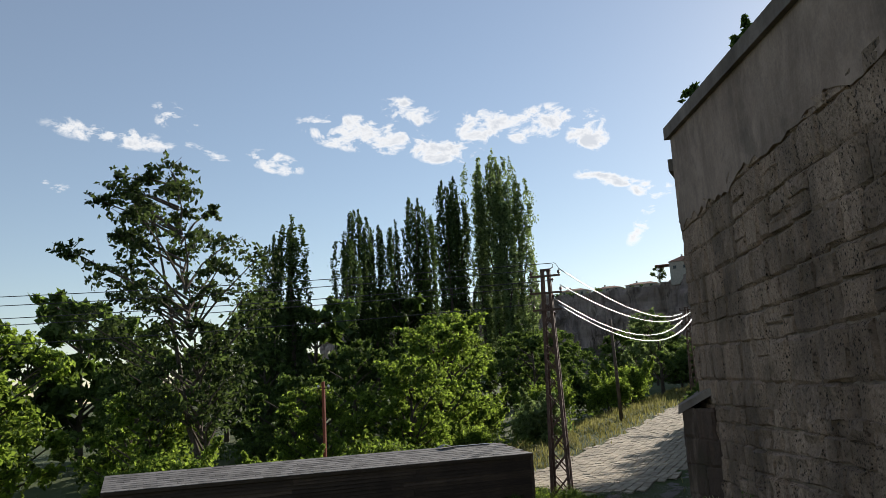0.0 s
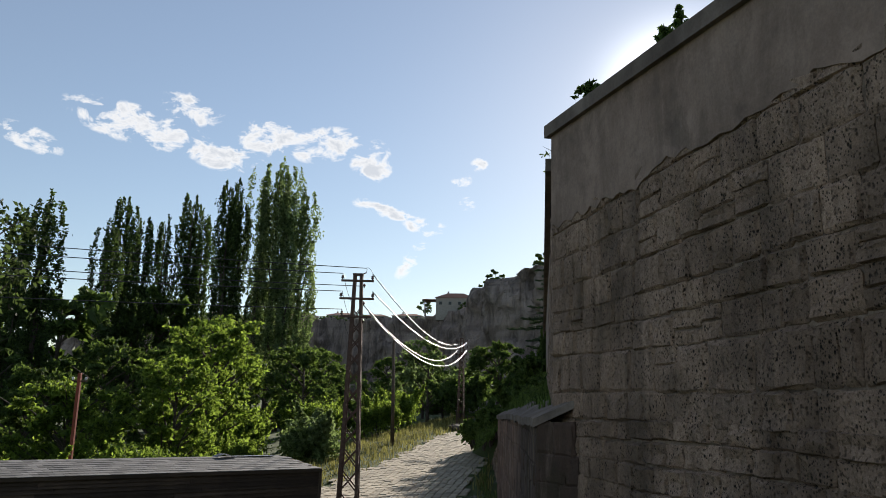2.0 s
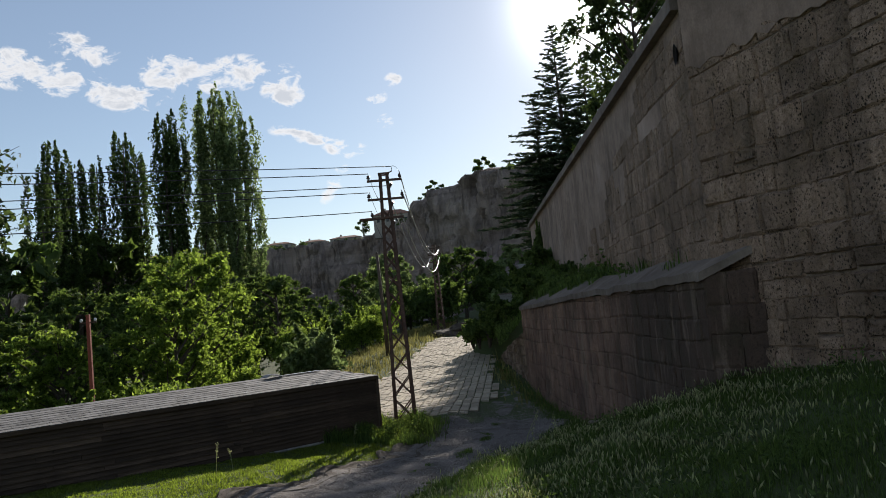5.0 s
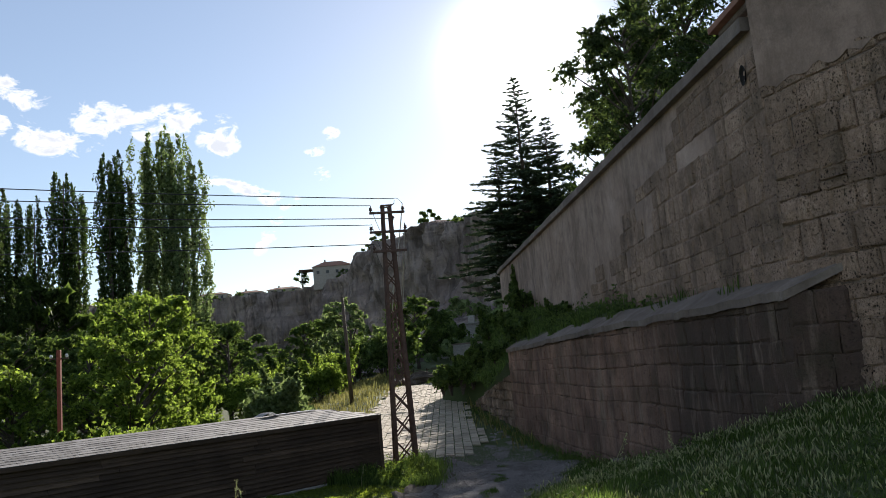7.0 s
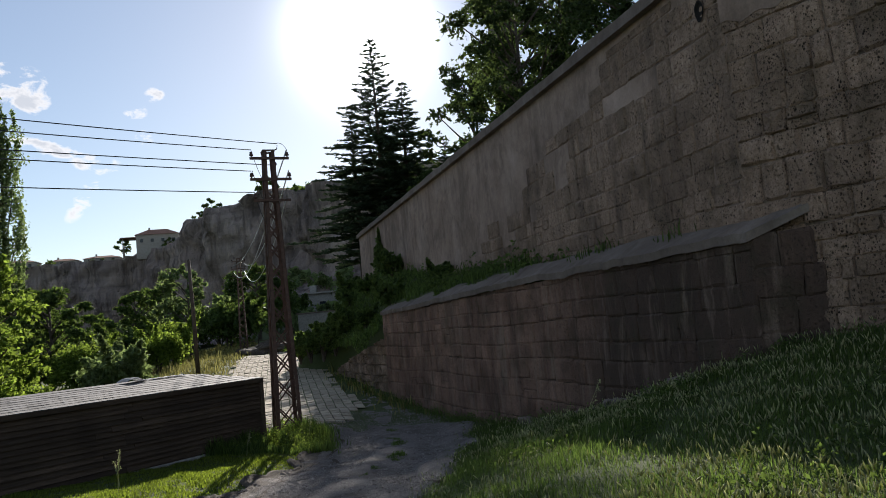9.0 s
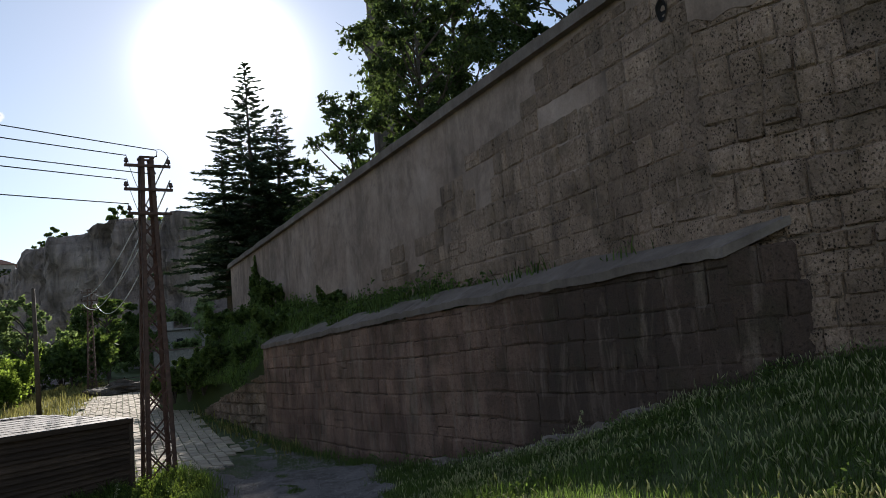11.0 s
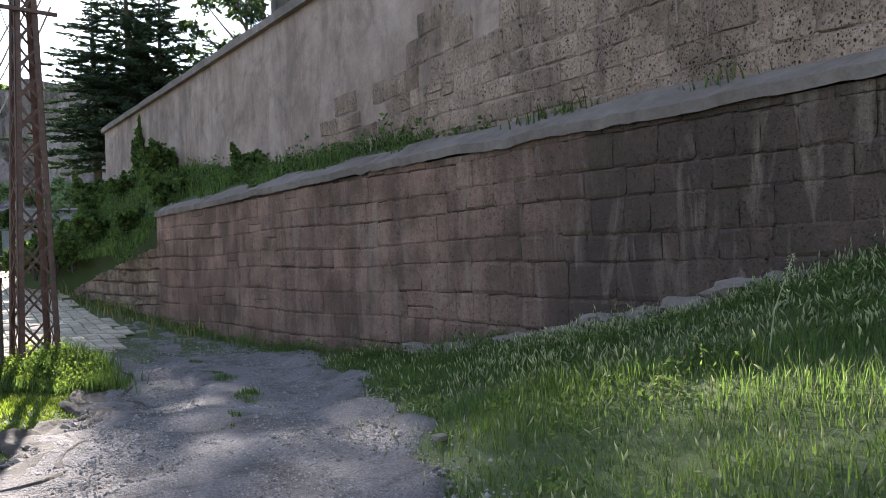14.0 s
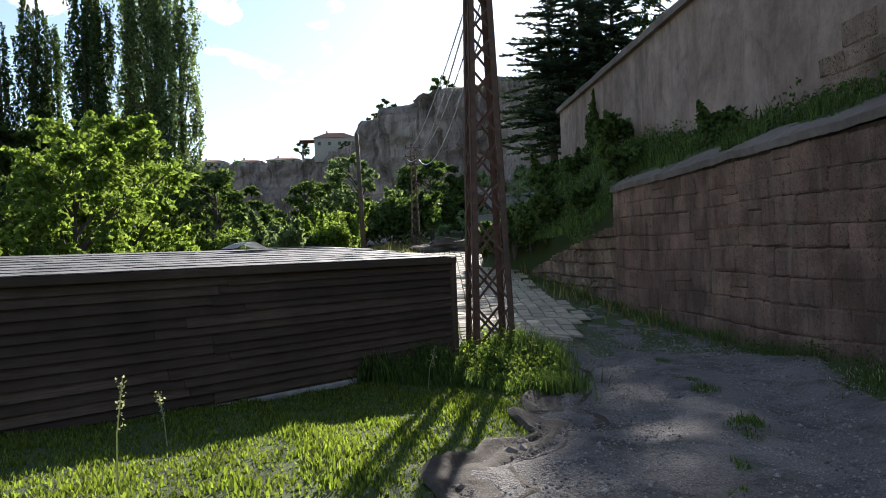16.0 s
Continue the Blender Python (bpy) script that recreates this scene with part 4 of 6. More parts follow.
# ---- plants ----
def leaves_mesh(name, centres, size, material, seed, droop=0.0, long=1.6, axis=None):
    """Many small folded leaves or sprays, one at each centre."""
    rng = np.random.default_rng(seed)
    n = len(centres)
    a = rng.normal(size=(n, 3))
    if axis is not None:
        a = axis + a * 0.32
    a[:, 2] -= droop
    a /= np.linalg.norm(a, axis=1, keepdims=True)
    b = np.cross(a, rng.normal(size=(n, 3)))
    b /= np.linalg.norm(b, axis=1, keepdims=True)
    c = np.cross(a, b)
    s = (size * rng.uniform(0.6, 1.4, n))[:, None]
    tip, left, right = centres + a * s * long / 2, centres + b * s * 0.42 + c * s * 0.16, centres - b * s * 0.42 + c * s * 0.16
    base = centres - a * s * long / 2
    verts = np.stack([base, right, tip, left], 1).reshape(-1, 3)
    k = np.arange(n)[:, None] * 4
    faces = np.concatenate([k + (0, 1, 2), k + (0, 2, 3)], 0)
    return array_mesh(name, verts, faces, material)


def add_leaves(parent, centres, size, material, seed, droop=0.0, long=1.6, name="crown", label="", axis=None):
    ob = new(name, leaves_mesh(name, centres, size, material, seed, droop, long, axis))
    ob.parent = parent
    return tagged(ob, label)


def blob_points(rng, centre, radius, n, shell=0.45):
    """Leaves strung along many short twigs that spread from the middle of a clump."""
    per = 11
    k = max(3, n // per)
    d = rng.normal(size=(k, 3))
    d[:, 2] = d[:, 2] * 0.8 + 0.15
    d /= np.linalg.norm(d, axis=1, keepdims=True)
    reach = rng.uniform(0.55, 1.35, k) * (1 + 0.2 * np.sin(d[:, 0] * 5 + centre[0]) * np.cos(d[:, 1] * 5 + centre[1]))
    t = rng.uniform(0.3, 1.0, (k, per)) ** 0.8
    p = d[:, None] * (reach[:, None] * t)[..., None]
    p[..., 2] -= 0.22 * (t * reach[:, None]) ** 2
    p += rng.normal(size=p.shape) * 0.075
    return np.asarray(centre) + p.reshape(-1, 3) * np.asarray(radius)


def poplar(seed, tall, radius, count, leaf, group="row of poplars"):
    rng = np.random.default_rng(seed)
    tree = thing("poplar_tree", (0, 0, 0), "tall narrow feathery green poplar tree", "tree", group)
    part("trunk", tube(bmesh.new(), [(0, 0, -0.5), (0.1, 0, tall * 0.4), (0, 0.1, tall * 0.93)], (0.38, 0.24, 0.04), 8), BARK, tree, "", True)
    points = []
    plumes = 30
    for k in range(plumes):
        t0 = 0.05 + 0.72 * (k / plumes) ** 0.9 + rng.uniform(-0.03, 0.03)
        t1 = min(rng.uniform(0.93, 1.0), t0 + rng.uniform(0.2, 0.34))
        turn = k * 2.4 + rng.uniform(-0.4, 0.4)
        edge = min(1.0, (1.04 - (t0 + t1) / 2) * 3.6) ** 0.7
        prof = radius * edge * rng.uniform(0.1, 1.0)
        m = int(count / plumes * rng.uniform(0.6, 1.4))
        t = rng.beta(1.2, 1.25, m)
        z = tall * (t0 + (t1 - t0) * t)
        axis = prof * (0.55 + 0.45 * np.sin(t * 2.2 + 0.5))
        wide = radius * rng.uniform(0.1, 0.24) * np.sin(np.pi * np.clip(t * 0.9 + 0.08, 0, 1)) ** 0.7 + 0.08
        ang = rng.uniform(0, 2 * math.pi, m)
        rr = np.sqrt(rng.uniform(0.0, 1, m)) * wide * (1 + 0.5 * np.sin(z * 2.3 + k * 1.7)) * np.where(rng.uniform(size=m) < 0.12, 1.8, 1.0)
        points.append(np.stack([math.cos(turn) * axis + np.cos(ang) * rr, math.sin(turn) * axis + np.sin(ang) * rr, z], -1))
        if k % 5 == 0:
            limb = [(0, 0, tall * max(t0 - 0.08, 0.03)), (math.cos(turn) * prof * 0.7, math.sin(turn) * prof * 0.7, tall * (t0 + 0.03)), (math.cos(turn) * prof, math.sin(turn) * prof, tall * (t0 + t1) / 2)]
            part("limb", tube(bmesh.new(), limb, (0.12, 0.08, 0.02), 5), BARK, tree)
    add_leaves(tree, np.concatenate(points), 0.24, leaf, seed)
    return tree


def broad_tree(seed, tall, radius, count, leaf, size, material=None, clumps=16, trunk_share=0.3, label="", name="tree", open_crown=0.0, group="", lean=(0, 0), droop=0.3, stout=0.75):
    rng = np.random.default_rng(seed)
    tree = thing(name, (0, 0, 0), label, "tree", group)
    bark = material or BARK
    fork = tall * trunk_share
    lx, ly = lean
    part("trunk", tube(bmesh.new(), [(0, 0, -0.6), (lx * 0.15, ly * 0.15, fork * 0.5), (lx * 0.4, ly * 0.4, fork), (lx * 0.7, ly * 0.7, tall * 0.62), (lx, ly, tall * 0.92)],
                       [radius * v * stout for v in (0.085, 0.07, 0.055, 0.03, 0.008)], 8), bark, tree, "", True)
    points, twigs = [], []
    for k in range(clumps):
        t = (k + 0.5) / clumps
        z = fork * 0.8 + (tall - fork * 0.8) * (0.1 + 0.86 * t)
        prof = math.sin(math.pi * (0.16 + 0.76 * t)) ** 0.75
        turn = k * 2.4 + rng.uniform(-0.5, 0.5)
        reach = radius * prof * rng.uniform(0.3, 1.08)
        u = z / tall
        c = np.array((lx * u + math.cos(turn) * reach, ly * u + math.sin(turn) * reach, z))
        r = radius * rng.uniform(0.17, 0.4) * (1 - 0.3 * t)
        points.append(blob_points(rng, c, (r, r, r * 0.72), count // clumps, 0.6 + 0.3 * open_crown))
        start = Vector((lx * u * 0.6, ly * u * 0.6, max(fork * 0.7, z - reach * 0.8)))
        mid = start.lerp(Vector(c), 0.5) + Vector((rng.uniform(-0.2, 0.2), rng.uniform(-0.2, 0.2), 0.1 * radius * 0.3))
        twigs.append(([start, mid, Vector(c), Vector(c) + Vector((math.cos(turn), math.sin(turn), 0.5)) * r * 0.8], [radius * q * stout for q in (0.03, 0.019, 0.01, 0.003)]))
    for pts, radii in twigs:
        part("limb", tube(bmesh.new(), pts, radii, 5), bark, tree)
    add_leaves(tree, np.concatenate(points), size, leaf, seed, droop)
    return tree


def shrub(seed, radius, tall, count, leaf, size, label, group="", name="shrub", sprays=0):
    rng = np.random.default_rng(seed)
    bush = thing(name, (0, 0, 0), label, "shrub", group)
    points = []
    for k in range(7):
        turn, reach = rng.uniform(0, 6.28), radius * rng.uniform(0.0, 0.6)
        c = (math.cos(turn) * reach, math.sin(turn) * reach, tall * rng.uniform(0.35, 0.7))
        r = radius * rng.uniform(0.38, 0.6)
        points.append(blob_points(rng, c, (r, r, tall * rng.uniform(0.25, 0.42)), count // 8, 0.7))
        part("stem", tube(bmesh.new(), [(0, 0, -0.3), (c[0] * 0.5, c[1] * 0.5, c[2] * 0.6), c], (0.05, 0.035, 0.012), 5), BARK, bush)
    for k in range(sprays):
        turn, up = rng.uniform(0, 6.28), rng.uniform(0.55, 1.15)
        start = np.array((math.cos(turn) * radius * 0.4, math.sin(turn) * radius * 0.4, tall * 0.5))
        tip = np.array((math.cos(turn) * radius * rng.uniform(0.6, 1.2), math.sin(turn) * radius * rng.uniform(0.6, 1.2), tall * up))
        t = rng.uniform(0.1, 1, count // (8 * max(sprays, 1)) * 3)[:, None]
        points.append(start + (tip - start) * t + rng.normal(size=(len(t), 3)) * 0.14 * radius * (1.1 - t))
    add_leaves(bush, np.concatenate(points), size, leaf, seed, 0.3, name="foliage")
    return bush


def conifer(seed, tall, radius, label, lean=0.0):
    """A cedar: whorls of long level limbs that carry flat sprays, with sky between them, and a thin leader."""
    rng = np.random.default_rng(seed)
    tree = thing("cedar_tree", (0, 0, 0), label, "tree", "cedars behind the wall")
    part("trunk", tube(bmesh.new(), [(0, 0, -0.5), (0.05, 0, tall * 0.5), (lean * 0.5, 0, tall * 0.85), (lean, 0, tall)], (0.34, 0.2, 0.06, 0.015), 8), BARK, tree, "", True)
    points, ways = [], []
    z, k = tall * 0.14, 0
    while z < tall - 0.15:
        t = z / tall
        depth = tall - z
        many = 7 if t < 0.6 else (5 if t < 0.88 else 4)
        for j in range(many):
            turn = k * 1.35 + j * 6.283 / many + rng.uniform(-0.35, 0.35)
            reach = radius * (depth / tall) ** 0.9 * rng.uniform(0.4, 1.3) + 0.15
            d = np.array((math.cos(turn), math.sin(turn), 0))
            side = np.array((-d[1], d[0], 0))
            rise = rng.uniform(0.05, 0.3) if t > 0.5 else rng.uniform(-0.12, 0.12)
            curve = lambda u: d * (u * reach)[:, None] + np.stack([0 * u, 0 * u, z + reach * (rise * u - 0.16 * u * u + 0.1 * u ** 4)], -1)
            root = np.array((lean * max(0.0, t - 0.5) * 2, 0, 0))
            u = np.linspace(0, 1, 4)
            part("limb", tube(bmesh.new(), [tuple(p) for p in curve(u) + root], (0.055 * (1 - t) + 0.014, 0.035 * (1 - t) + 0.01, 0.016, 0.006), 4), BARK, tree)
            twigs = max(5, int(reach * 10))
            for m in range(twigs):
                v = rng.uniform(0.08, 1.0)
                start = curve(np.array((v,)))[0] + root
                size = (0.1 + 0.3 * reach * (1.02 - v)) * rng.uniform(0.5, 1.25)
                hand = rng.choice((-1, 1)) * rng.uniform(0.35, 1.0)
                way = d * 0.85 + side * hand + np.array((0, 0, rng.uniform(-0.16, 0.2)))
                way /= np.linalg.norm(way)
                q = rng.uniform(0, 1, max(4, int(size * 15)))[:, None]
                points.append(start + way * size * q + rng.normal(size=(len(q), 3)) * (0.03, 0.03, 0.025))
                ways.append(np.repeat(way[None], len(q), 0))
            q = rng.uniform(0.25, 1.0, max(5, int(reach * 8)))
            points.append(curve(q) + root + rng.normal(size=(len(q), 3)) * 0.035)
            ways.append(np.repeat(d[None], len(q), 0))
        z += 0.4 + 0.42 * (depth / tall) + rng.uniform(-0.1, 0.1)
        k += 1
    add_leaves(tree, np.concatenate(points), 0.1, NEEDLE, seed, 0.0, 3.4, axis=np.concatenate(ways))
    return tree


def put(tree, x, y, z=None, turn=0.0, scale=1.0, high=None):
    tree.location = (x, y, float(level(x, y)) - 0.05 if z is None else z)
    tree.rotation_euler.z = turn
    tree.scale = (scale, scale, high or scale)
    return tree


def again(tree, x, y, z=None, turn=0.0, scale=1.0, high=None):
    m = Matrix.Translation((x, y, float(level(x, y)) - 0.05 if z is None else z)) @ Matrix.Rotation(turn, 4, "Z")
    ob = copy_thing(tree, m)
    ob.scale = (scale, scale, high or scale)
    return ob


# poplars: bearing and reach from the bend of the track, crown height
EYE0 = (16.6, -24.1)


def seen_from(az, reach):
    return EYE0[0] + math.sin(radians(az)) * reach, EYE0[1] + math.cos(radians(az)) * reach


def build_poplars():
    masters = [poplar(31, 30.0, 2.3, 11500, LEAF_POPLAR_SHADED), poplar(32, 30.0, 2.1, 9500, LEAF_POPLAR_SHADED), poplar(33, 30.0, 2.7, 12500, LEAF_SUNLIT)]
    rows = ((-54.6, 82, 21.5), (-53.3, 86, 24.5), (-48.3, 112, 31.5), (-49.3, 108, 27.0), (-47.3, 116, 29.5), (-45.7, 122, 31.5), (-44.0, 124, 36.0), (-43.2, 126, 34.0), (-41.7, 110, 35.2), (-41.0, 112, 33.5),
            (-39.3, 113, 37.2), (-38.3, 113, 38.8), (-37.5, 112, 38.0), (-36.4, 114, 35.4), (-56.2, 86, 16.0))
    for i, (az, reach, top) in enumerate(rows):
        x, y = seen_from(az, reach)
        ground_z = float(level(x, y))
        high = (top + 0.0 - ground_z) / 30.0
        # the right-hand poplars take the leaves coloured as sunlit
        pick = 2 if i in (10, 11, 12, 13) else i % 2
        make = put if i in (0, 1, 10) else again
        make(masters[pick], x, y, ground_z - 0.1, i * 1.7, 1.0 if i not in (0, 14) else 0.7, high)


build_poplars()


def build_valley_plants():
    rng = random.Random(21)
    bright = [shrub(41, 2.6, 4.6, 9000, LEAF_BRIGHT, 0.14, "bright green leafy bush in the valley", "bushes behind the shed", "bush", 7),
              shrub(42, 2.2, 3.8, 7600, LEAF_BRIGHT, 0.14, "bright green leafy bush in the valley", "bushes behind the shed", "bush", 6),
              broad_tree(43, 8.0, 3.0, 12000, LEAF_BRIGHT, 0.155, None, 40, 0.22, "bright green young walnut tree in the valley", "walnut_tree", 0.4, "trees behind the shed")]
    dull = [broad_tree(44, 9.0, 3.6, 10500, LEAF_DARK, 0.2, None, 34, 0.2, "dull green leafy tree in the valley", "tree", 0.2, "trees behind the shed"),
            shrub(45, 3.0, 4.2, 5200, LEAF_DARK, 0.23, "dense dull green bush in the valley", "bushes behind the shed", "bush", 4)]
    used = set()

    def set_out(master, x, y, scale):
        z = float(level(x, y)) - 0.1
        make = again if master in used else put
        used.add(master)
        return make(master, x, y, z, rng.uniform(0, 6.28), scale)

    # near belt right behind the shed, then the thicket before the poplars
    for x, y, k, s in ((-13.5, -8.5, 0, 0.95), (-12.5, -3.5, 1, 0.9), (-13, 3, 0, 0.9), (-16.5, 9, 2, 1.0), (-19, -6, 2, 0.95), (-18, 1, 1, 1.0), (-21, 6, 2, 0.95), (-21.5, 17, 2, 1.35),
                       (-27, -3, 3, 0.9), (-28, 9, 3, 0.95), (-19.5, 16, 1, 1.0), (-16.5, 13.5, 1, 0.8), (-30, 22, 3, 1.0), (-25, 24, 0, 1.2), (-35, 4, 3, 1.0), (-36, 14, 4, 1.3), (-40, 25, 3, 1.2),
                       (-33, 31, 2, 1.6), (-24, 33, 0, 1.1)):
        set_out((bright + dull)[k], x, y, s)
    for x, y, k, s in ((-30, 40, 0, 1.1), (-42, 36, 0, 1.2), (-50, 22, 0, 1.3), (-48, 8, 0, 1.2), (-45, -6, 0, 1.1), (-38, 48, 0, 1.2), (-52, 45, 0, 1.3), (-26, 45, 1, 1.2), (-60, 30, 0, 1.4), (-58, 12, 0, 1.3),
                       (-33, -12, 1, 1.1), (-62, -4, 0, 1.3), (-70, 18, 0, 1.4), (-20, 54, 1, 1.2), (-32, 60, 0, 1.0), (-45, 62, 0, 1.2), (-60, 60, 0, 1.3), (-72, 40, 0, 1.4), (-27, 72, 1, 1.3), (-38, 82, 0, 1.1),
                       (-55, 80, 0, 1.2), (-22, 88, 1, 1.4), (-48, 100, 0, 1.2), (-66, 96, 0, 1.4), (-80, 64, 0, 1.5), (-34, 108, 1, 1.5), (-85, 8, 0, 1.4), (-80, -14, 0, 1.4)):
        set_out(dull[k], x, y, s)
    ball = shrub(46, 2.0, 3.3, 9000, LEAF_GREY, 0.2, "rounded grey-green shrub by the paved road", name="round_shrub", sprays=10)
    put(ball, -13.6, 17.9, None, 0, 1.0)
    round_tree = broad_tree(47, 9.0, 4.2, 14000, LEAF_DARK, 0.25, None, 30, 0.2, "round dense green tree at the end of the road", "tree")
    put(round_tree, -21.5, 70.0, None, 0.4, 1.0)
    again(round_tree, -31.0, 74.0, None, 2.0, 0.72)
    thin = broad_tree(48, 9.5, 4.0, 3600, LEAF_GREY, 0.3, None, 18, 0.25, "sparse pale tree below the cliff", "tree", 0.9)
    put(thin, -24.5, 56.0, None, 0, 1.0)
    again(thin, -33.0, 66.0, None, 1.2, 0.8)
    again(bright[1], -19.5, 36.0, None, 2.2, 0.95)
    again(bright[1], -20.5, 42.0, None, 0.2, 1.1)
    old = broad_tree(49, 18.6, 4.4, 15000, LEAF_SHADE, 0.17, BARK, 64, 0.28, "old leaning walnut tree with a sparse crown", "walnut_tree", 0.9, "", (-5.2, -0.8), stout=0.55)
    put(old, -14.6, -5.0, None, 0, 1.0)
    again(bright[2], -26.0, -16.0, None, 1.0, 1.25)
    again(bright[2], -36.0, -9.0, None, 2.0, 1.15)
    again(bright[2], -27.5, -10.8, None, 3.0, 1.45)
    again(bright[0], -30.0, -20.0, None, 0.5, 1.3)
    far_tree = broad_tree(50, 9.0, 3.8, 2200, LEAF_DARK, 0.5, None, 20, 0.2, "dull green tree far down the valley", "tree", 0.2, "far valley trees")
    put(far_tree, -70, -30, None)
    for k in range(16):
        az, reach = -92 + k * 3.1, 120 + 22 * math.sin(k * 2.3)
        x, y = seen_from(az, reach)
        again(far_tree, x, y, None, k * 1.9, 2.0 + 0.5 * math.sin(k * 1.7))


build_valley_plants()


def build_terrace_trees():
    big = conifer(51, 21.6, 7.8, "tall dark cedar with level tiers of branches")
    put(big, -2.2, 45.0, 7.4)
    mate = conifer(57, 17.2, 6.2, "dark cedar with level tiers of branches and a thin leader", 0.3)
    put(mate, 0.0, 45.0, 7.4)
    again(mate, -4.4, 44.5, 6.6, 2.2, 0.92)
    again(mate, 3.6, 46.5, 7.4, 4.0, 0.7)
    leafy = broad_tree(52, 8.0, 2.6, 14000, LEAF_SHADE, 0.11, None, 40, 0.25, "leafy green tree leaning over the high wall", "tree", 0.5, "trees behind the wall")
    put(leafy, 8.2, 6.2, 8.0)
    far_leafy = broad_tree(54, 16.5, 4.4, 16000, LEAF_SHADE, 0.18, None, 52, 0.2, "dense dark green tree beside the minaret", "tree", 0.3, "trees behind the wall")
    put(far_leafy, 6.3, 41.5, 8.0)
    # unseen fill tree behind the cedars, added to keep sun off the track
    again(leafy, -0.8, 49.0, 6.5, 1.0, 1.5)
    again(leafy, 3.2, 27.5, 8.0, 5.0, 0.6)
    shady = broad_tree(53, 15.5, 4.2, 26000, LEAF_SHADE, 0.14, None, 64, 0.3, "tall dark leafy tree behind the high wall", "tree", 0.5, "trees behind the wall", stout=0.6)
    put(shady, 11.1, 15.0, 8.0, 0.5)
    again(leafy, 13.0, 2.0, 8.0, 4.0, 1.0)
    again(leafy, 16.5, -3.0, 8.0, 1.0, 0.9)


build_terrace_trees()


# ---- grass ----
def grass_patch(name, n, x0, x1, y0, y1, keep, tall, material, seed, label, wide=0.011, base=level, even=0.25):
    rng = np.random.default_rng(seed)
    p = np.stack([rng.uniform(x0, x1, n), rng.uniform(y0, y1, n)], -1)
    p = p[keep(p[:, 0], p[:, 1], rng)]
    n = len(p)
    clump = 0.6 + 0.5 * np.sin(p[:, 0] * 1.9 + 0.7 * np.sin(p[:, 1] * 1.3)) * np.cos(p[:, 1] * 1.6 + 1.1) + 0.25 * np.sin(p[:, 0] * 5 + p[:, 1] * 4)
    h = tall * np.clip(clump, even, 1.3) * rng.uniform(0.55, 1.25, n)
    turn = rng.uniform(0, 2 * np.pi, n)
    side = np.stack([np.cos(turn), np.sin(turn), 0 * turn], -1) * (wide * rng.uniform(0.7, 1.5, n))[:, None]
    bend = np.stack([-np.sin(turn), np.cos(turn), 0 * turn], -1) * (h * rng.uniform(0.1, 0.75, n))[:, None]
    foot = np.stack([p[:, 0], p[:, 1], base(p[:, 0], p[:, 1]) - 0.02], -1)
    up = np.stack([0 * h, 0 * h, h], -1)
    mid, tip = foot + bend * 0.35 + up * 0.62, foot + bend + up
    verts = np.stack([foot - side, foot + side, mid + side * 0.75, mid - side * 0.75, tip], 1).reshape(-1, 3)
    k = np.arange(n)[:, None] * 5
    faces = np.concatenate([k + (0, 1, 2), k + (0, 2, 3), k + (3, 2, 4)], 0)
    ob = new(name, array_mesh(name, verts, faces, material))
    return tagged(ob, label, "grass", kind="stuff"), tip, h


def off_road(x, y, rng, fringe=0.25):
    a, b = road_bounds(y)
    c, d = paved_bounds(y)
    j = rng.normal(size=len(x)) * fringe
    on = (x > a + j) & (x < b + j) & (y < 12)
    paved = (x > c + j) & (x < d + j) & (y > 0.6) & (y < 39)
    shed_u, shed_v = (x - SHED[0]) * SU[0] + (y - SHED[1]) * SU[1], (x - SHED[0]) * SV[0] + (y - SHED[1]) * SV[1]
    shed = (shed_u > -0.02) & (shed_u < 14.1) & (shed_v > -0.06) & (shed_v < 2.7)
    behind1 = (x - A[0]) * N1[0] + (y - A[1]) * N1[1] < 0.02
    q = (x - Q[0]) * NQ[0] + (y - Q[1]) * NQ[1] < 0.08
    past = (x - Q[0]) * DQ[0] + (y - Q[1]) * DQ[1]
    walls = (q & (past > -0.2)) | (behind1 & (past <= -0.2))
    return ~(on | paved | shed | walls)


def ears(name, tips, heights, pick, material, seed, label):
    rng = np.random.default_rng(seed)
    p = tips[pick]
    n = len(p)
    way = rng.normal(size=(n, 3)) * 0.35 + (0, 0, 1)
    way /= np.linalg.norm(way, axis=1, keepdims=True)
    a = np.cross(way, (1, 0, 0))
    a /= np.linalg.norm(a, axis=1, keepdims=True)
    b = np.cross(way, a)
    r, l = 0.0105, 0.085
    rows = [p - way * 0.02]
    ring = [p + way * l * 0.4 + (a * math.cos(t) + b * math.sin(t)) * r for t in (0, 2.1, 4.2)]
    verts = np.stack(rows + ring + [p + way * l], 1).reshape(-1, 3)
    k = np.arange(n)[:, None] * 5
    faces = np.concatenate([k + f for f in ((0, 2, 1), (0, 3, 2), (0, 1, 3), (1, 2, 4), (2, 3, 4), (3, 1, 4))], 0)
    return tagged(new(name, array_mesh(name, verts, faces, material)), label, "grass", kind="stuff")


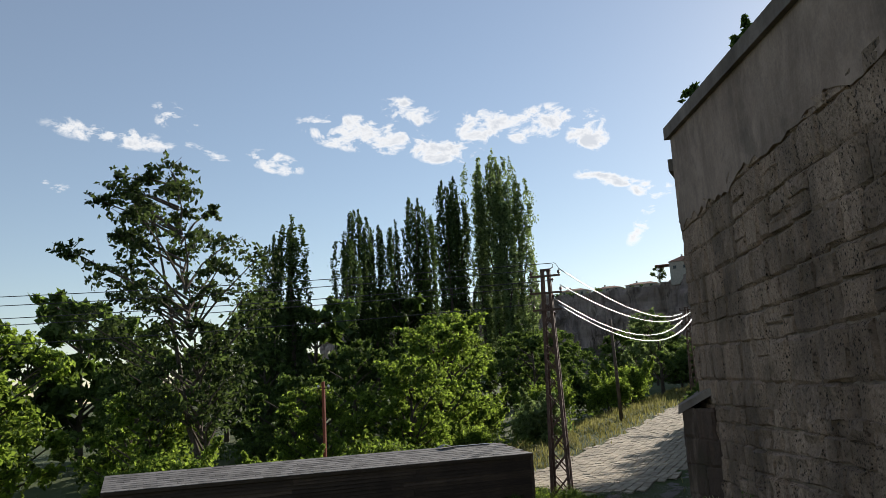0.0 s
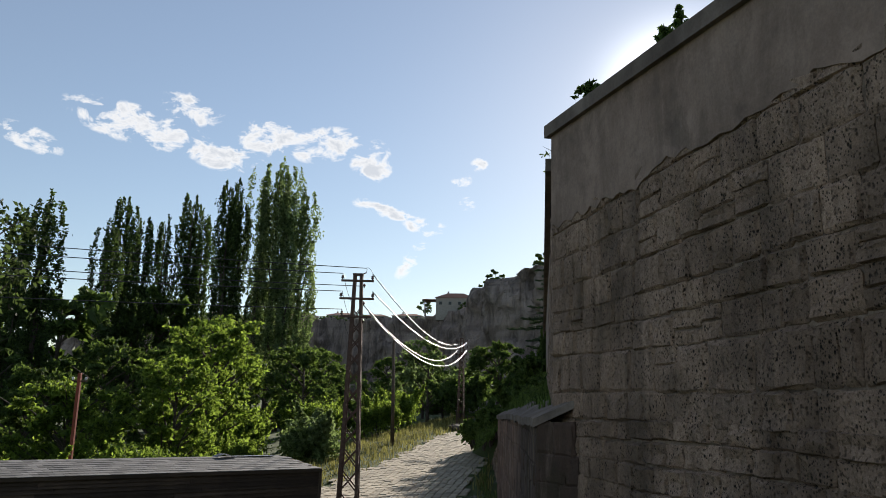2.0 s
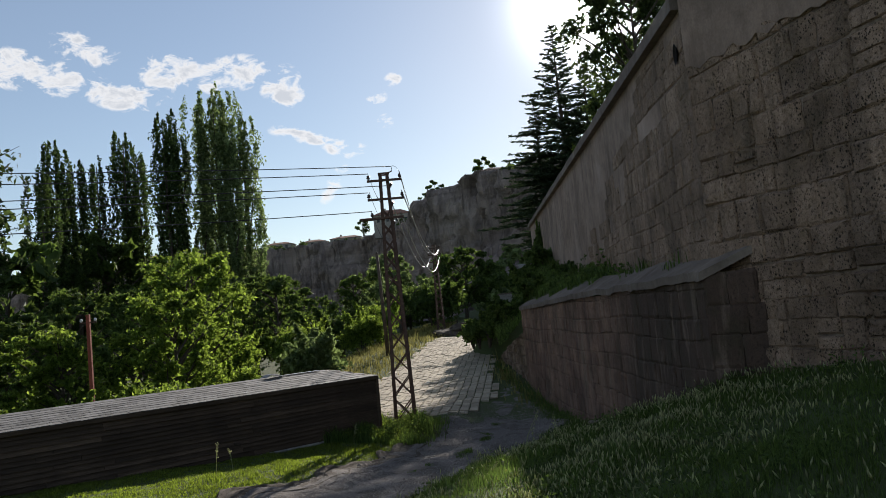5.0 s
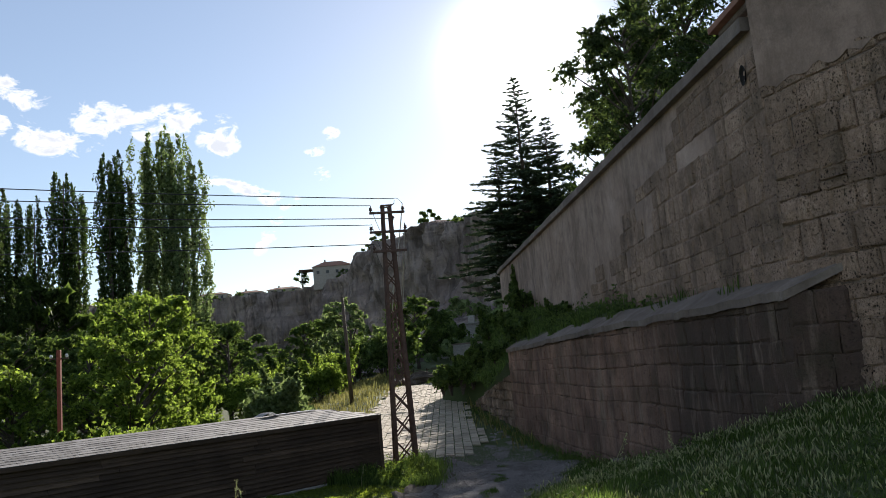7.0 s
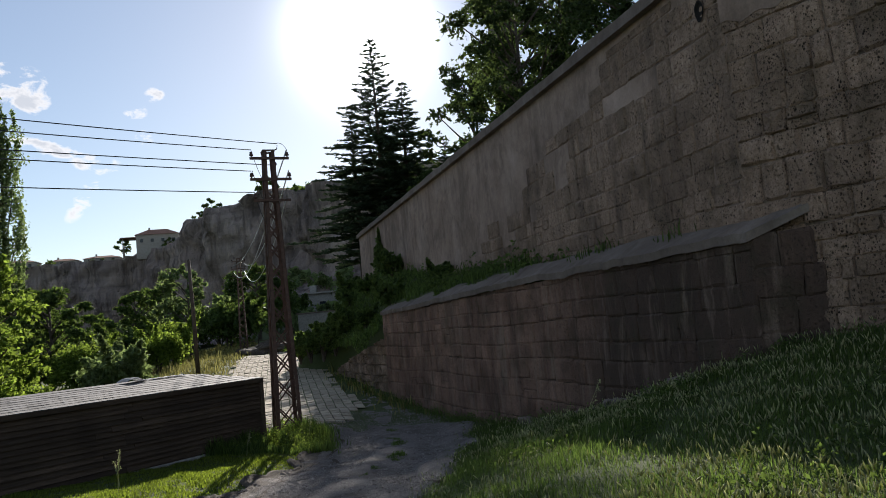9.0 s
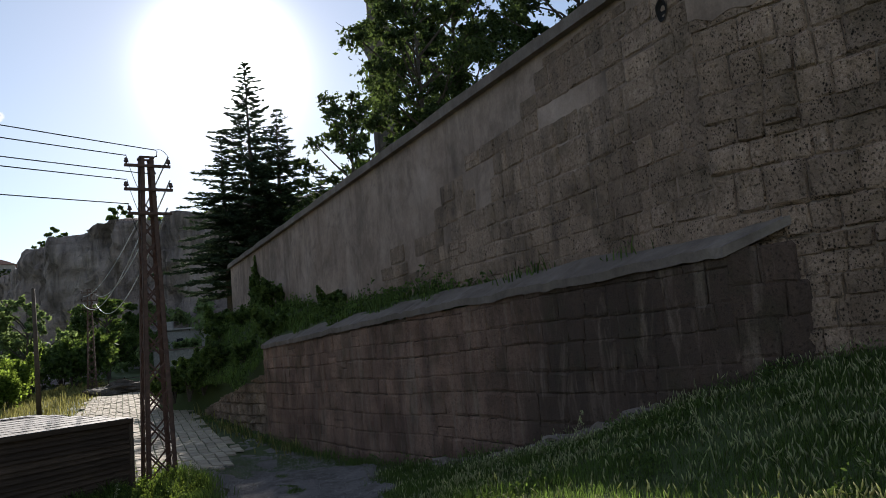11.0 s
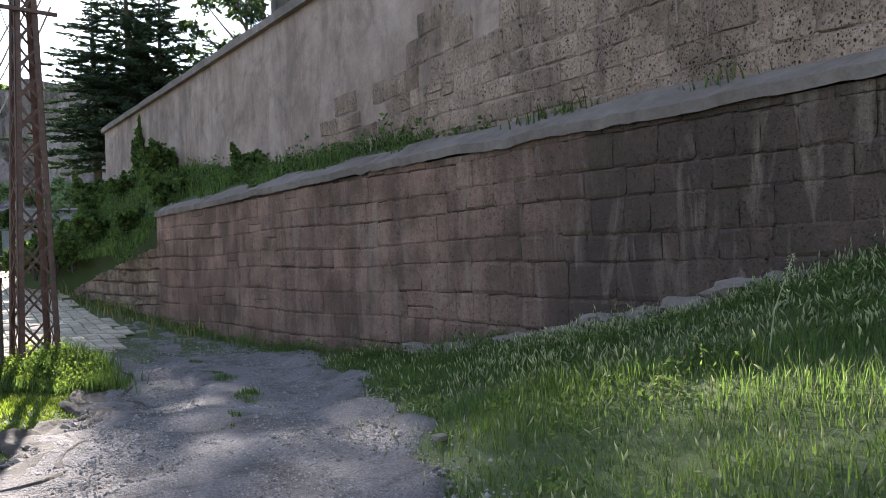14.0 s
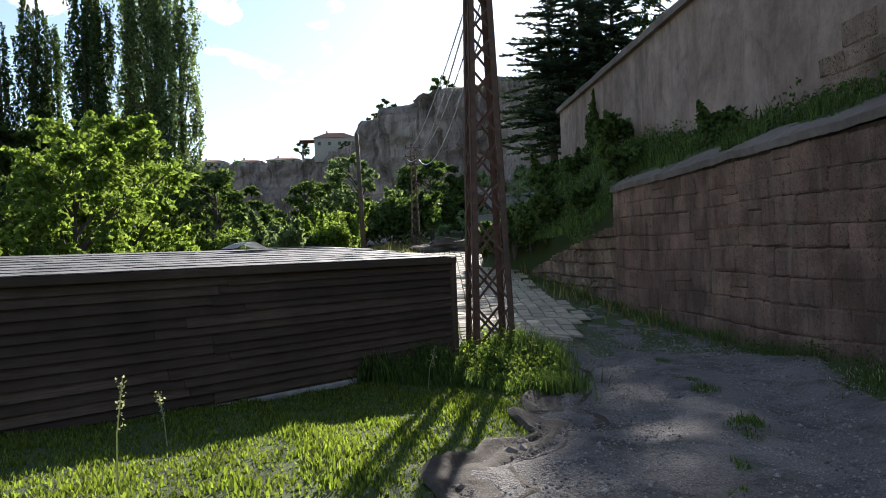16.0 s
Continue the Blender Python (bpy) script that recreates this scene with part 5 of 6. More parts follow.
def weed_patch(name, clumps, each, x0, x1, y0, y1, keep, base, material, seed, label, wide=0.34, tall=0.22, leaf=0.03):
    """Low clumps of small leaves, denser and higher in the middle of each clump."""
    rng = np.random.default_rng(seed)
    c = np.stack([rng.uniform(x0, x1, clumps), rng.uniform(y0, y1, clumps)], -1)
    c = c[keep(c[:, 0], c[:, 1], rng)]
    size = rng.uniform(0.5, 1.5, len(c))
    off = rng.normal(size=(len(c), each, 2)) * (wide * 0.5 * size)[:, None, None]
    p = (c[:, None] + off).reshape(-1, 2)
    dome = np.exp(-(off ** 2).sum(-1) / (wide * size[:, None]) ** 2)
    up = (dome * rng.uniform(0.08, 1.0, dome.shape) * tall * size[:, None]).ravel()
    ok = keep(p[:, 0], p[:, 1], rng)
    p, up = p[ok], up[ok]
    centres = np.stack([p[:, 0], p[:, 1], base(p[:, 0], p[:, 1]) + up + 0.02], -1)
    return tagged(new(name, leaves_mesh(name, centres, leaf, material, seed, -0.4)), label, "weeds", kind="stuff")


def build_grass():
    keep = lambda x, y, rng: off_road(x, y, rng)
    ob, tips, h = grass_patch("meadow_grass", 280000, 3.5, 19, -27, -1, keep, 0.2, GRASS, 61, "tall green meadow grass on the slope below the wall", 0.0038, level, 0.35)
    pick = np.random.default_rng(5).uniform(size=len(tips)) < 0.16 * np.clip(0.4 + 0.9 * np.sin(tips[:, 0] * 0.9 + 1.2 * np.cos(tips[:, 1] * 0.7)), 0.1, 1.0) + 0.02
    ears("grass_ears", tips, h, pick, STRAW, 62, "pale seed heads standing in the meadow grass")
    weed_patch("meadow_weeds", 620, 110, 3.6, 18, -26, -2, keep, level, LEAF_DARK, 69, "low leafy weeds among the meadow grass")
    ob, tips, h = grass_patch("lawn_grass", 190000, -7.5, 3.0, -17, 2.5, keep, 0.075, LAWN, 63, "short sunlit grass in front of the shed", 0.0092, level, 0.8)
    grass_patch("tower_grass", 16000, -1.6, 2.4, -3.4, 1.2, keep, 0.42, GRASS, 64, "tall weeds round the foot of the lattice pole")
    grass_patch("verge_grass", 50000, -26, 4, 2.5, 60, lambda x, y, rng: off_road(x, y, rng, 0.4), 0.5, DRY_GRASS, 65, "yellowing grass on the verges of the paved road", 0.022)
    grass_patch("west_grass", 16000, -40, -5, -32, 3, lambda x, y, rng: off_road(x, y, rng), 0.5, GRASS, 66, "rough green grass beyond the shed", 0.02)

    def on_bank(x, y, rng):
        s, out = (x - Q[0]) * DQ[0] + (y - Q[1]) * DQ[1], (x - Q[0]) * NQ[0] + (y - Q[1]) * NQ[1]
        d = (x - A[0]) * N2[0] + (y - A[1]) * N2[1]
        inside = (d > 0.05) & (((s < LQ) & (out < -0.42 - 0.2 * np.sin(s * 1.9)) & (s > 1.5)) | ((s >= LQ) & (d < 3.3)))
        return inside & (rng.uniform(size=len(x)) < 0.6 + 0.4 * smooth(1, 8, s))

    heights = lambda x, y: np.array([bank_height(np.array(p)) for p in zip(x, y)])
    grass_patch("bank_grass", 90000, -6, 11, -10, 29, on_bank, 0.4, GRASS, 67, "long weeds and grass on the bank under the high wall", 0.014, heights)
    weed_patch("bank_weeds", 900, 70, -6, 11, -10, 29, on_bank, heights, LEAF_DARK, 70, "leafy weeds hanging over the ledge of the lower wall", 0.4, 0.5, 0.07)
    def wall_foot(x, y, rng):
        s, out = (x - Q[0]) * DQ[0] + (y - Q[1]) * DQ[1], (x - Q[0]) * NQ[0] + (y - Q[1]) * NQ[1]
        return (out > 0.05) & (out < 0.55 + 0.3 * rng.random(len(x))) & (s > 6) & (s < LQ + 9) & ~((s > LQ) & (out < 0.4))

    grass_patch("wall_foot_grass", 60000, -2, 9, -6, 20, wall_foot, 0.3, GRASS, 72, "grass and weeds along the foot of the lower wall", 0.005, lambda x, y: level(x, y) + 0.05)
    weed_patch("wall_foot_weeds", 900, 60, -2, 9, -6, 20, wall_foot, level, LEAF_DARK, 73, "leafy weeds along the foot of the lower wall", 0.3, 0.3, 0.035)
    weed_patch("pole_weeds", 90, 110, -1.4, 1.6, -3.0, 1.2, keep, level, LEAF_BRIGHT, 74, "leafy weeds round the foot of the lattice pole", 0.3, 0.45, 0.035)
    # small turfs in the middle of the track
    spots = ((3.22, -1.4, 0.2), (3.4, -1.7, 0.14), (3.55, -2.4, 0.26), (3.78, -5.05, 0.24), (3.85, -5.4, 0.16), (3.62, -6.95, 0.14), (3.48, -7.75, 0.1), (3.0, 0.4, 0.2))
    rng = np.random.default_rng(8)
    near = lambda x, y, r: sum(((x - a) / c) ** 2 + ((y - b) / (1.6 * c)) ** 2 < r.uniform(0.2, 1.0, len(x)) for a, b, c in spots) > 0
    grass_patch("track_turf", 60000, 2.5, 4.8, -9.2, 1.2, near, 0.13, GRASS, 68, "small tufts of turf in the gravel track", 0.007, lambda x, y: level(x, y) + 0.06)


build_grass()


def build_pebbles():
    rng = np.random.default_rng(91)
    n = 26000
    y = rng.uniform(-17, 5, n)
    a, b = road_bounds(y)
    u = rng.beta(0.8, 0.8, n)
    x = a + (b - a) * u + rng.normal(size=n) * 0.12
    size = 0.007 + 0.014 * rng.random(n) ** 3 + 0.018 * (rng.random(n) < 0.012)
    c = np.stack([x, y, level(x, y) + 0.072], -1)
    corner = np.array(((1, 0, 0), (0, 1, 0), (-1, 0, 0), (0, -1, 0), (0, 0, 0.75), (0, 0, -0.6)))
    jit = 1 + rng.uniform(-0.3, 0.3, (n, 6, 1))
    turn = rng.uniform(0, 6.28, n)
    cs, sn = np.cos(turn)[:, None], np.sin(turn)[:, None]
    shape = corner[None] * jit * size[:, None, None]
    verts = np.stack([shape[..., 0] * cs - shape[..., 1] * sn, shape[..., 0] * sn + shape[..., 1] * cs, shape[..., 2]], -1) + c[:, None]
    k = np.arange(n)[:, None] * 6
    faces = np.concatenate([k + f for f in ((0, 1, 4), (1, 2, 4), (2, 3, 4), (3, 0, 4), (1, 0, 5), (2, 1, 5), (3, 2, 5), (0, 3, 5))], 0)
    tagged(new("pebbles", array_mesh("pebbles", verts.reshape(-1, 3), faces, PEBBLE)), "loose grey pebbles on the gravel track", "pebbles", kind="stuff")


build_pebbles()


def build_edge_stones():
    rng = random.Random(55)
    for k in range(70):
        y = rng.uniform(-12, 1)
        a, b = road_bounds(y)
        x = (a + rng.uniform(-0.15, 0.25)) if rng.random() < 0.75 else (b + rng.uniform(-0.3, 0.2))
        bm = bmesh.new()
        bmesh.ops.create_icosphere(bm, subdivisions=1, radius=1.0)
        size = 0.03 + 0.07 * rng.random() ** 2
        for v in bm.verts:
            v.co *= 1 + 0.5 * noise.noise(v.co * 1.5 + Vector((k * 2.7, 0, 0)))
            v.co = Vector((v.co.x * 1.3, v.co.y, v.co.z * 0.6)) * size
        ob = finish("stone", bm, COPING)
        ob.matrix_basis = Matrix.Translation((x, y, float(level(x, y)) + 0.05)) @ Matrix.Rotation(rng.uniform(0, 6.28), 4, "Z")
        tagged(ob, "loose grey stone at the edge of the track", "stone", "loose stones")


build_edge_stones()


def build_bank_shrubs():
    rng = random.Random(77)
    one = shrub(71, 0.8, 1.1, 1600, LEAF_DARK, 0.12, "small dark weedy bush on the bank", "weeds on the bank", "weed_bush", 4)
    spots = [(34.0, 4.2), (36.5, 4.6), (38.5, 4.4), (33.0, 3.6), (37.0, 3.4), (39.5, 3.6), (27.0, 0.5), (22.5, 1.6), (30.5, 1.2), (33.5, 2.4), (36.0, 1.4), (29.0, 2.6), (18.0, 0.5), (38.0, 2.6), (25.0, 2.3), (35, 3.2), (31.5, 3.1), (39.5, 1.0)]
    for i, (s, d) in enumerate(spots):
        p = A + D2 * s + N2 * d
        make = put if i == 0 else again
        make(one, p[0], p[1], bank_height(p) - 0.05, i * 1.3, rng.uniform(0.8, 1.5))
    ivy = shrub(72, 0.5, 1.7, 1500, LEAF_DARK, 0.11, "dark climbing weed against the high wall", name="wall_weed", sprays=4)
    p = A + D2 * 32.0 + N2 * 0.25
    put(ivy, p[0], p[1], bank_height(p) - 0.1, 0, 1.0, 1.5)
    for s in (24.5, 15.5, 12.0):
        p = A + D2 * s - N2 * 0.3
        again(one, p[0], p[1], top2(s) - 0.05, s, 0.45)
    for s in (1.2, 4.0, 6.4):
        p = A + D1 * s - N1 * 0.4
        again(one, p[0], p[1], top1(s) - 0.05, s, 0.5)


build_bank_shrubs()


def build_stalks():
    spots = ((-0.55, -9.3, 0.75, 0.05), (-1.35, -7.6, 0.5, -0.1), (-0.1, -3.6, 0.6, 0.12), (7.3, -12.0, 0.8, 0.3), (8.4, -13.6, 0.7, -0.2), (0.9, -1.2, 0.7, 0.1))
    for k, (x, y, tall, lean) in enumerate(spots):
        ob = thing("weed_stalk", (x, y, float(level(x, y))), "thin dry weed stalk standing in the grass", "weed", "dry stalks")
        part("stem", tube(bmesh.new(), [(0, 0, -0.05), (lean * 0.3, 0, tall * 0.5), (lean, 0.03, tall)], (0.007, 0.006, 0.003), 5), STRAW, ob)
        rng = np.random.default_rng(200 + k)
        t = rng.uniform(0.55, 1.0, 60)[:, None]
        p = np.array((lean, 0.03, tall)) * t + rng.normal(size=(60, 3)) * 0.018
        add_leaves(ob, p, 0.018, STRAW, 300 + k, name="seed_head")


build_stalks()


# ---- far cliff, houses ----
CLIFF = ((-330, 255, 42), (-231, 267, 43), (-183, 280, 42), (-140, 290, 42), (-109, 268, 43.5), (-84, 215, 38), (-66, 180, 36.5), (-56, 163, 36), (-40, 150, 36), (-22, 122, 31), (0, 108, 31), (40, 98, 32), (110, 90, 34))


def build_cliff():
    pts = np.array(CLIFF, float)
    d = np.r_[0, np.cumsum(np.hypot(*np.diff(pts[:, :2], axis=0).T))]
    n, rows = 460, 40
    s = np.linspace(0, d[-1], n)
    x, y, top = (np.interp(s, d, pts[:, k]) for k in range(3))
    tx, ty = np.gradient(x), np.gradient(y)
    size = np.hypot(tx, ty)
    ox, oy = ty / size, -tx / size
    verts = []
    for i in range(n):
        crest = top[i] + 1.8 * noise.noise((s[i] * 0.05, 0, 3)) + 1.6 * noise.noise((s[i] * 0.2, 0, 7))
        for j in range(rows):
            v = j / (rows - 1)
            foot = max(float(level(x[i], y[i])), 2.0)
            if v < 0.3:
                z = foot - 3 + (foot + 0.28 * (crest - foot) - foot + 3) * v / 0.3
                out = 26 * (1 - v / 0.3) + 3
            else:
                u = (v - 0.3) / 0.7
                z = foot + 0.28 * (crest - foot) + 0.72 * (crest - foot) * min(u / 0.82, 1)
                out = 3 * (1 - u) - (0 if u < 0.82 else (u - 0.82) * 500)
            fl = 9.0 * abs(noise.noise((s[i] * 0.03, z * 0.01, 1))) + 4.0 * noise.noise((s[i] * 0.11, z * 0.05, 5)) + 2.0 * noise.noise((s[i] * 0.4, z * 0.22, 9)) + 1.3 * math.floor(2.5 * noise.noise((s[i] * 0.2, z * 0.11, 13)))
            out += fl * (1.0 if 0.12 < v < 0.88 else 0.4)
            verts.append((x[i] + ox[i] * out, y[i] + oy[i] * out, z + (0.5 * noise.noise((s[i] * 0.4, v * 9, 2)))))
    k = (np.arange(n - 1)[:, None] * rows + np.arange(rows - 1)).ravel()
    me = array_mesh("cliff", np.array(verts), np.stack([k, k + rows, k + rows + 1, k + 1], -1), ROCK)
    tagged(new("cliff", me), "jointed brown rock cliff along the valley", "cliff", kind="structure")
    # scrub on the crest and on the scree below
    rng = np.random.default_rng(15)
    crest, scree = [], []
    for _ in range(230):
        i = int(rng.integers(10, n - 10))
        c = np.array((x[i] - ox[i] * rng.uniform(0, 7), y[i] - oy[i] * rng.uniform(0, 7), top[i] + rng.uniform(-0.6, 0.9)))
        crest.append(blob_points(rng, c, (rng.uniform(0.8, 2.6),) * 2 + (rng.uniform(0.6, 1.9),), 60, 0.7))
    for _ in range(420):
        i = int(rng.integers(10, n - 10))
        o = rng.uniform(4, 34)
        px, py = x[i] + ox[i] * o, y[i] + oy[i] * o
        z = float(level(px, py)) + 0.28 * top[i] * max(0, 1 - o / 30) + rng.uniform(0, 1.5)
        scree.append(blob_points(rng, (px, py, z + 1), (rng.uniform(1.2, 3.6),) * 2 + (rng.uniform(1.0, 2.6),), 110, 0.7))
    tagged(new("cliff_scrub", leaves_mesh("cliff_scrub", np.concatenate(crest), 0.6, LEAF_DARK, 16)), "dark scrub along the cliff's crest", "scrub", kind="stuff")
    tagged(new("scree_scrub", leaves_mesh("scree_scrub", np.concatenate(scree), 0.75, LEAF_GREY, 17)), "green scrub on the slope below the cliff", "scrub", kind="stuff")


build_cliff()


def house(place, size, turn, roof_high, label, windows=3, canopy=False, name="house", roof_mat=None):
    ob = thing(name, place, label, "house", "houses on the cliff")
    ob.rotation_euler.z = turn
    w, d, h = size
    part("wall", box(bmesh.new(), (w, d, h + 4), (0, 0, h / 2 - 2), 0, 0.05), HOUSE_WALL, ob)
    bm = bmesh.new()
    e = 0.5
    low = [bm.verts.new(v) for v in ((-w / 2 - e, -d / 2 - e, h), (w / 2 + e, -d / 2 - e, h), (w / 2 + e, d / 2 + e, h), (-w / 2 - e, d / 2 + e, h))]
    high = [bm.verts.new((-w / 2 + d * 0.45, 0, h + roof_high)), bm.verts.new((w / 2 - d * 0.45, 0, h + roof_high))]
    for f in ((0, 1, 5, 4), (1, 2, 5), (2, 3, 4, 5), (3, 0, 4)):
        bm.faces.new([(low + high)[i] for i in f])
    bm.faces.new(low[::-1])
    roof = part("roof", bm, roof_mat or ROOF_TILE, ob, "low hipped tiled roof")
    part("chimney", box(bmesh.new(), (0.7, 0.7, 1.6), (-w * 0.2, 0.3, h + roof_high), 0, 0.05), HOUSE_WALL, roof)
    for k in range(windows):
        x = -w / 2 + w * (k + 0.5) / windows
        win = part("window", box(bmesh.new(), (1.4, 0.16, 1.5), (x, -d / 2 - 0.02, h * 0.58), 0, 0.02), CONCRETE, ob)
        part("pane", box(bmesh.new(), (1.15, 0.06, 1.25), (x, -d / 2 - 0.11, h * 0.58), 0, 0.01), DARK_PANE, win)
    if canopy:
        part("canopy", box(bmesh.new(), (w * 0.42, d * 0.8, 0.3), (-w * 0.66, -0.5, h * 0.86), 0, 0.04), ROOF_TILE, ob, "flat terrace canopy")
        for k in (-1, 1):
            part("post", box(bmesh.new(), (0.25, 0.25, h + 3), (-w * 0.82, k * d * 0.3, h * 0.86 / 2 - 1.5), 0, 0.03), CONCRETE, ob)
    return ob


def build_village():
    house((-124, 284, 43.8), (16, 10, 5.6), 0.35, 2.6, "cream two-storey house on the cliff's edge", 4, True)
    for x, y, w, h, z in ((-186, 292, 13, 3.2, 41.5), (-206, 290, 11, 3.0, 42), (-171, 298, 12, 2.6, 41.8), (-155, 300, 14, 2.4, 42), (-226, 285, 12, 3.0, 42.4), (-250, 280, 13, 3.0, 42.6)):
        house((x, y, z), (w, 8, h), 0.25, 1.3, "low tiled house far off on the cliff", 3)
    bushes = broad_tree(81, 6.5, 3.4, 2600, LEAF_DARK, 0.5, None, 10, 0.15, "dark tree beside the house on the cliff", "tree", 0.2)
    put(bushes, -138, 283, 43.0)
    again(bushes, -117, 279, 42.5, 2, 0.75)
    again(bushes, -62, 172, 36.0, 1, 0.7)
    again(bushes, -44, 158, 36.0, 3, 0.85)
    again(bushes, -72, 190, 36.8, 4, 0.6)


build_village()


def build_minaret():
    ob = thing("minaret", (9.6, 46.0, 8.5), "grey stone minaret with a dark pointed spire", "minaret")
    base = 8.5
    part("shaft", tube(bmesh.new(), [(0, 0, -1), (0, 0, 30.2 - base)], (1.25, 1.15), 16), TUFF_GREY, ob)
    part("balcony", tube(bmesh.new(), [(0, 0, z - base) for z in (29.0, 29.8, 30.3, 31.4, 31.4)], (1.15, 1.5, 1.75, 1.75, 1.1), 16), TUFF_GREY, ob, "corbelled stone balcony")
    part("upper_shaft", tube(bmesh.new(), [(0, 0, 30.5 - base), (0, 0, 34.6 - base)], (0.95, 0.92), 14), TUFF_GREY, ob)
    part("spire", tube(bmesh.new(), [(0, 0, 34.5 - base), (0, 0, 34.7 - base), (0, 0, 39.5 - base)], (1.1, 1.1, 0.03), 14), OLD_LEAD, ob, "pointed dark lead spire")


build_minaret()


def build_terrace_house():
    """A low building close behind the corner of the high wall."""
    long, deep, tall = 3.05, 4.0, 1.45
    place = A + D2 * 0.05 - N2 * 1.0
    ob = thing("building", (*place, 7.95), "grey rendered building close behind the high wall", "building")
    ob.rotation_euler.z = math.atan2(D2[1], D2[0])
    # local x runs along the high wall, local -y into the terrace
    part("wall", box(bmesh.new(), (long, deep, tall), (long / 2, -deep / 2, tall / 2), 0, 0.03), PLASTER, ob)
    e = 0.3
    part("cornice", box(bmesh.new(), (long + 0.3, deep + 0.3, 0.14), (long / 2, -deep / 2, tall + 0.07), 0, 0.03), COPING, ob, "projecting stone cornice")
    bm = bmesh.new()
    low = [bm.verts.new(v) for v in ((-e, e, tall + 0.14), (-e, -deep - e, tall + 0.14), (long + e, -deep - e, tall + 0.14), (long + e, e, tall + 0.14))]
    rim = [bm.verts.new(v.co + Vector((0, 0, 0.13))) for v in low]
    top = [bm.verts.new((1.3, -deep / 2, tall + 0.4)), bm.verts.new((long - 1.3, -deep / 2, tall + 0.4))]
    bm.faces.new(low)
    for i in range(4):
        bm.faces.new((low[i], rim[i], rim[(i + 1) % 4], low[(i + 1) % 4]))
    for f in ((rim[0], top[0], rim[1]), (rim[1], top[0], top[1], rim[2]), (rim[2], top[1], rim[3]), (rim[3], top[1], top[0], rim[0])):
        bm.faces.new(f)
    bmesh.ops.recalc_face_normals(bm, faces=bm.faces)
    part("roof", bm, ROOF_TILE, ob, "low hipped tiled roof")


build_terrace_house()


def build_drain_hole():
    # no opening: a shallow bowl on the wall face, its depth shade put into the colour
    bm = bmesh.new()
    rings = []
    for size, out in ((1.0, 0.062), (0.86, 0.06), (0.7, 0.03), (0.35, 0.012)):
        ring = []
        for k in range(20):
            t = 2 * math.pi * k / 20
            p = A + D2 * (0.5 + 0.12 * size * math.cos(t) * (1 + 0.12 * math.sin(3 * t))) + N2 * out
            ring.append(bm.verts.new((*p, 7.55 + 0.19 * size * math.sin(t))))
        rings.append(ring)
    for a, b in zip(rings, rings[1:]):
        for k in range(20):
            bm.faces.new((a[k], a[(k + 1) % 20], b[(k + 1) % 20], b[k]))
    bm.faces.new(rings[-1])
    bmesh.ops.recalc_face_normals(bm, faces=bm.faces)
    part("drain_hole", bm, HOLE_SHADE, wall_far, "dark oval drain hole")


build_drain_hole()


# ---- road end: bin, low building, fence ----
def build_bin():
    p = (-6.6, 31.6)
    z = float(level(*p))
    ob = thing("rubbish_bin", (*p, z), "grey metal rubbish container on the roadside", "bin")
    bm = bmesh.new()
    a = [bm.verts.new((sx * 0.38, sy * 0.3, 0.14)) for sx, sy in ((-1, -1), (1, -1), (1, 1), (-1, 1))]
    b = [bm.verts.new((sx * 0.55, sy * 0.45, 1.05)) for sx, sy in ((-1, -1), (1, -1), (1, 1), (-1, 1))]
    bm.faces.new(a[::-1])
    bm.faces.new(b)
    for i in range(4):
        bm.faces.new((a[i], a[(i + 1) % 4], b[(i + 1) % 4], b[i]))
    part("body", bm, ZINC, ob)
    part("lid", box(bmesh.new(), (1.16, 0.96, 0.07), (0, 0, 1.09), 0, 0.02), ZINC, ob)
    for sx in (-1, 1):
        for sy in (-1, 1):
            part("wheel", tube(bmesh.new(), [(sx * 0.3 - 0.03, sy * 0.22, 0.08), (sx * 0.3 + 0.03, sy * 0.22, 0.08)], (0.085, 0.085), 10), DARK_WIRE, ob)


build_bin()


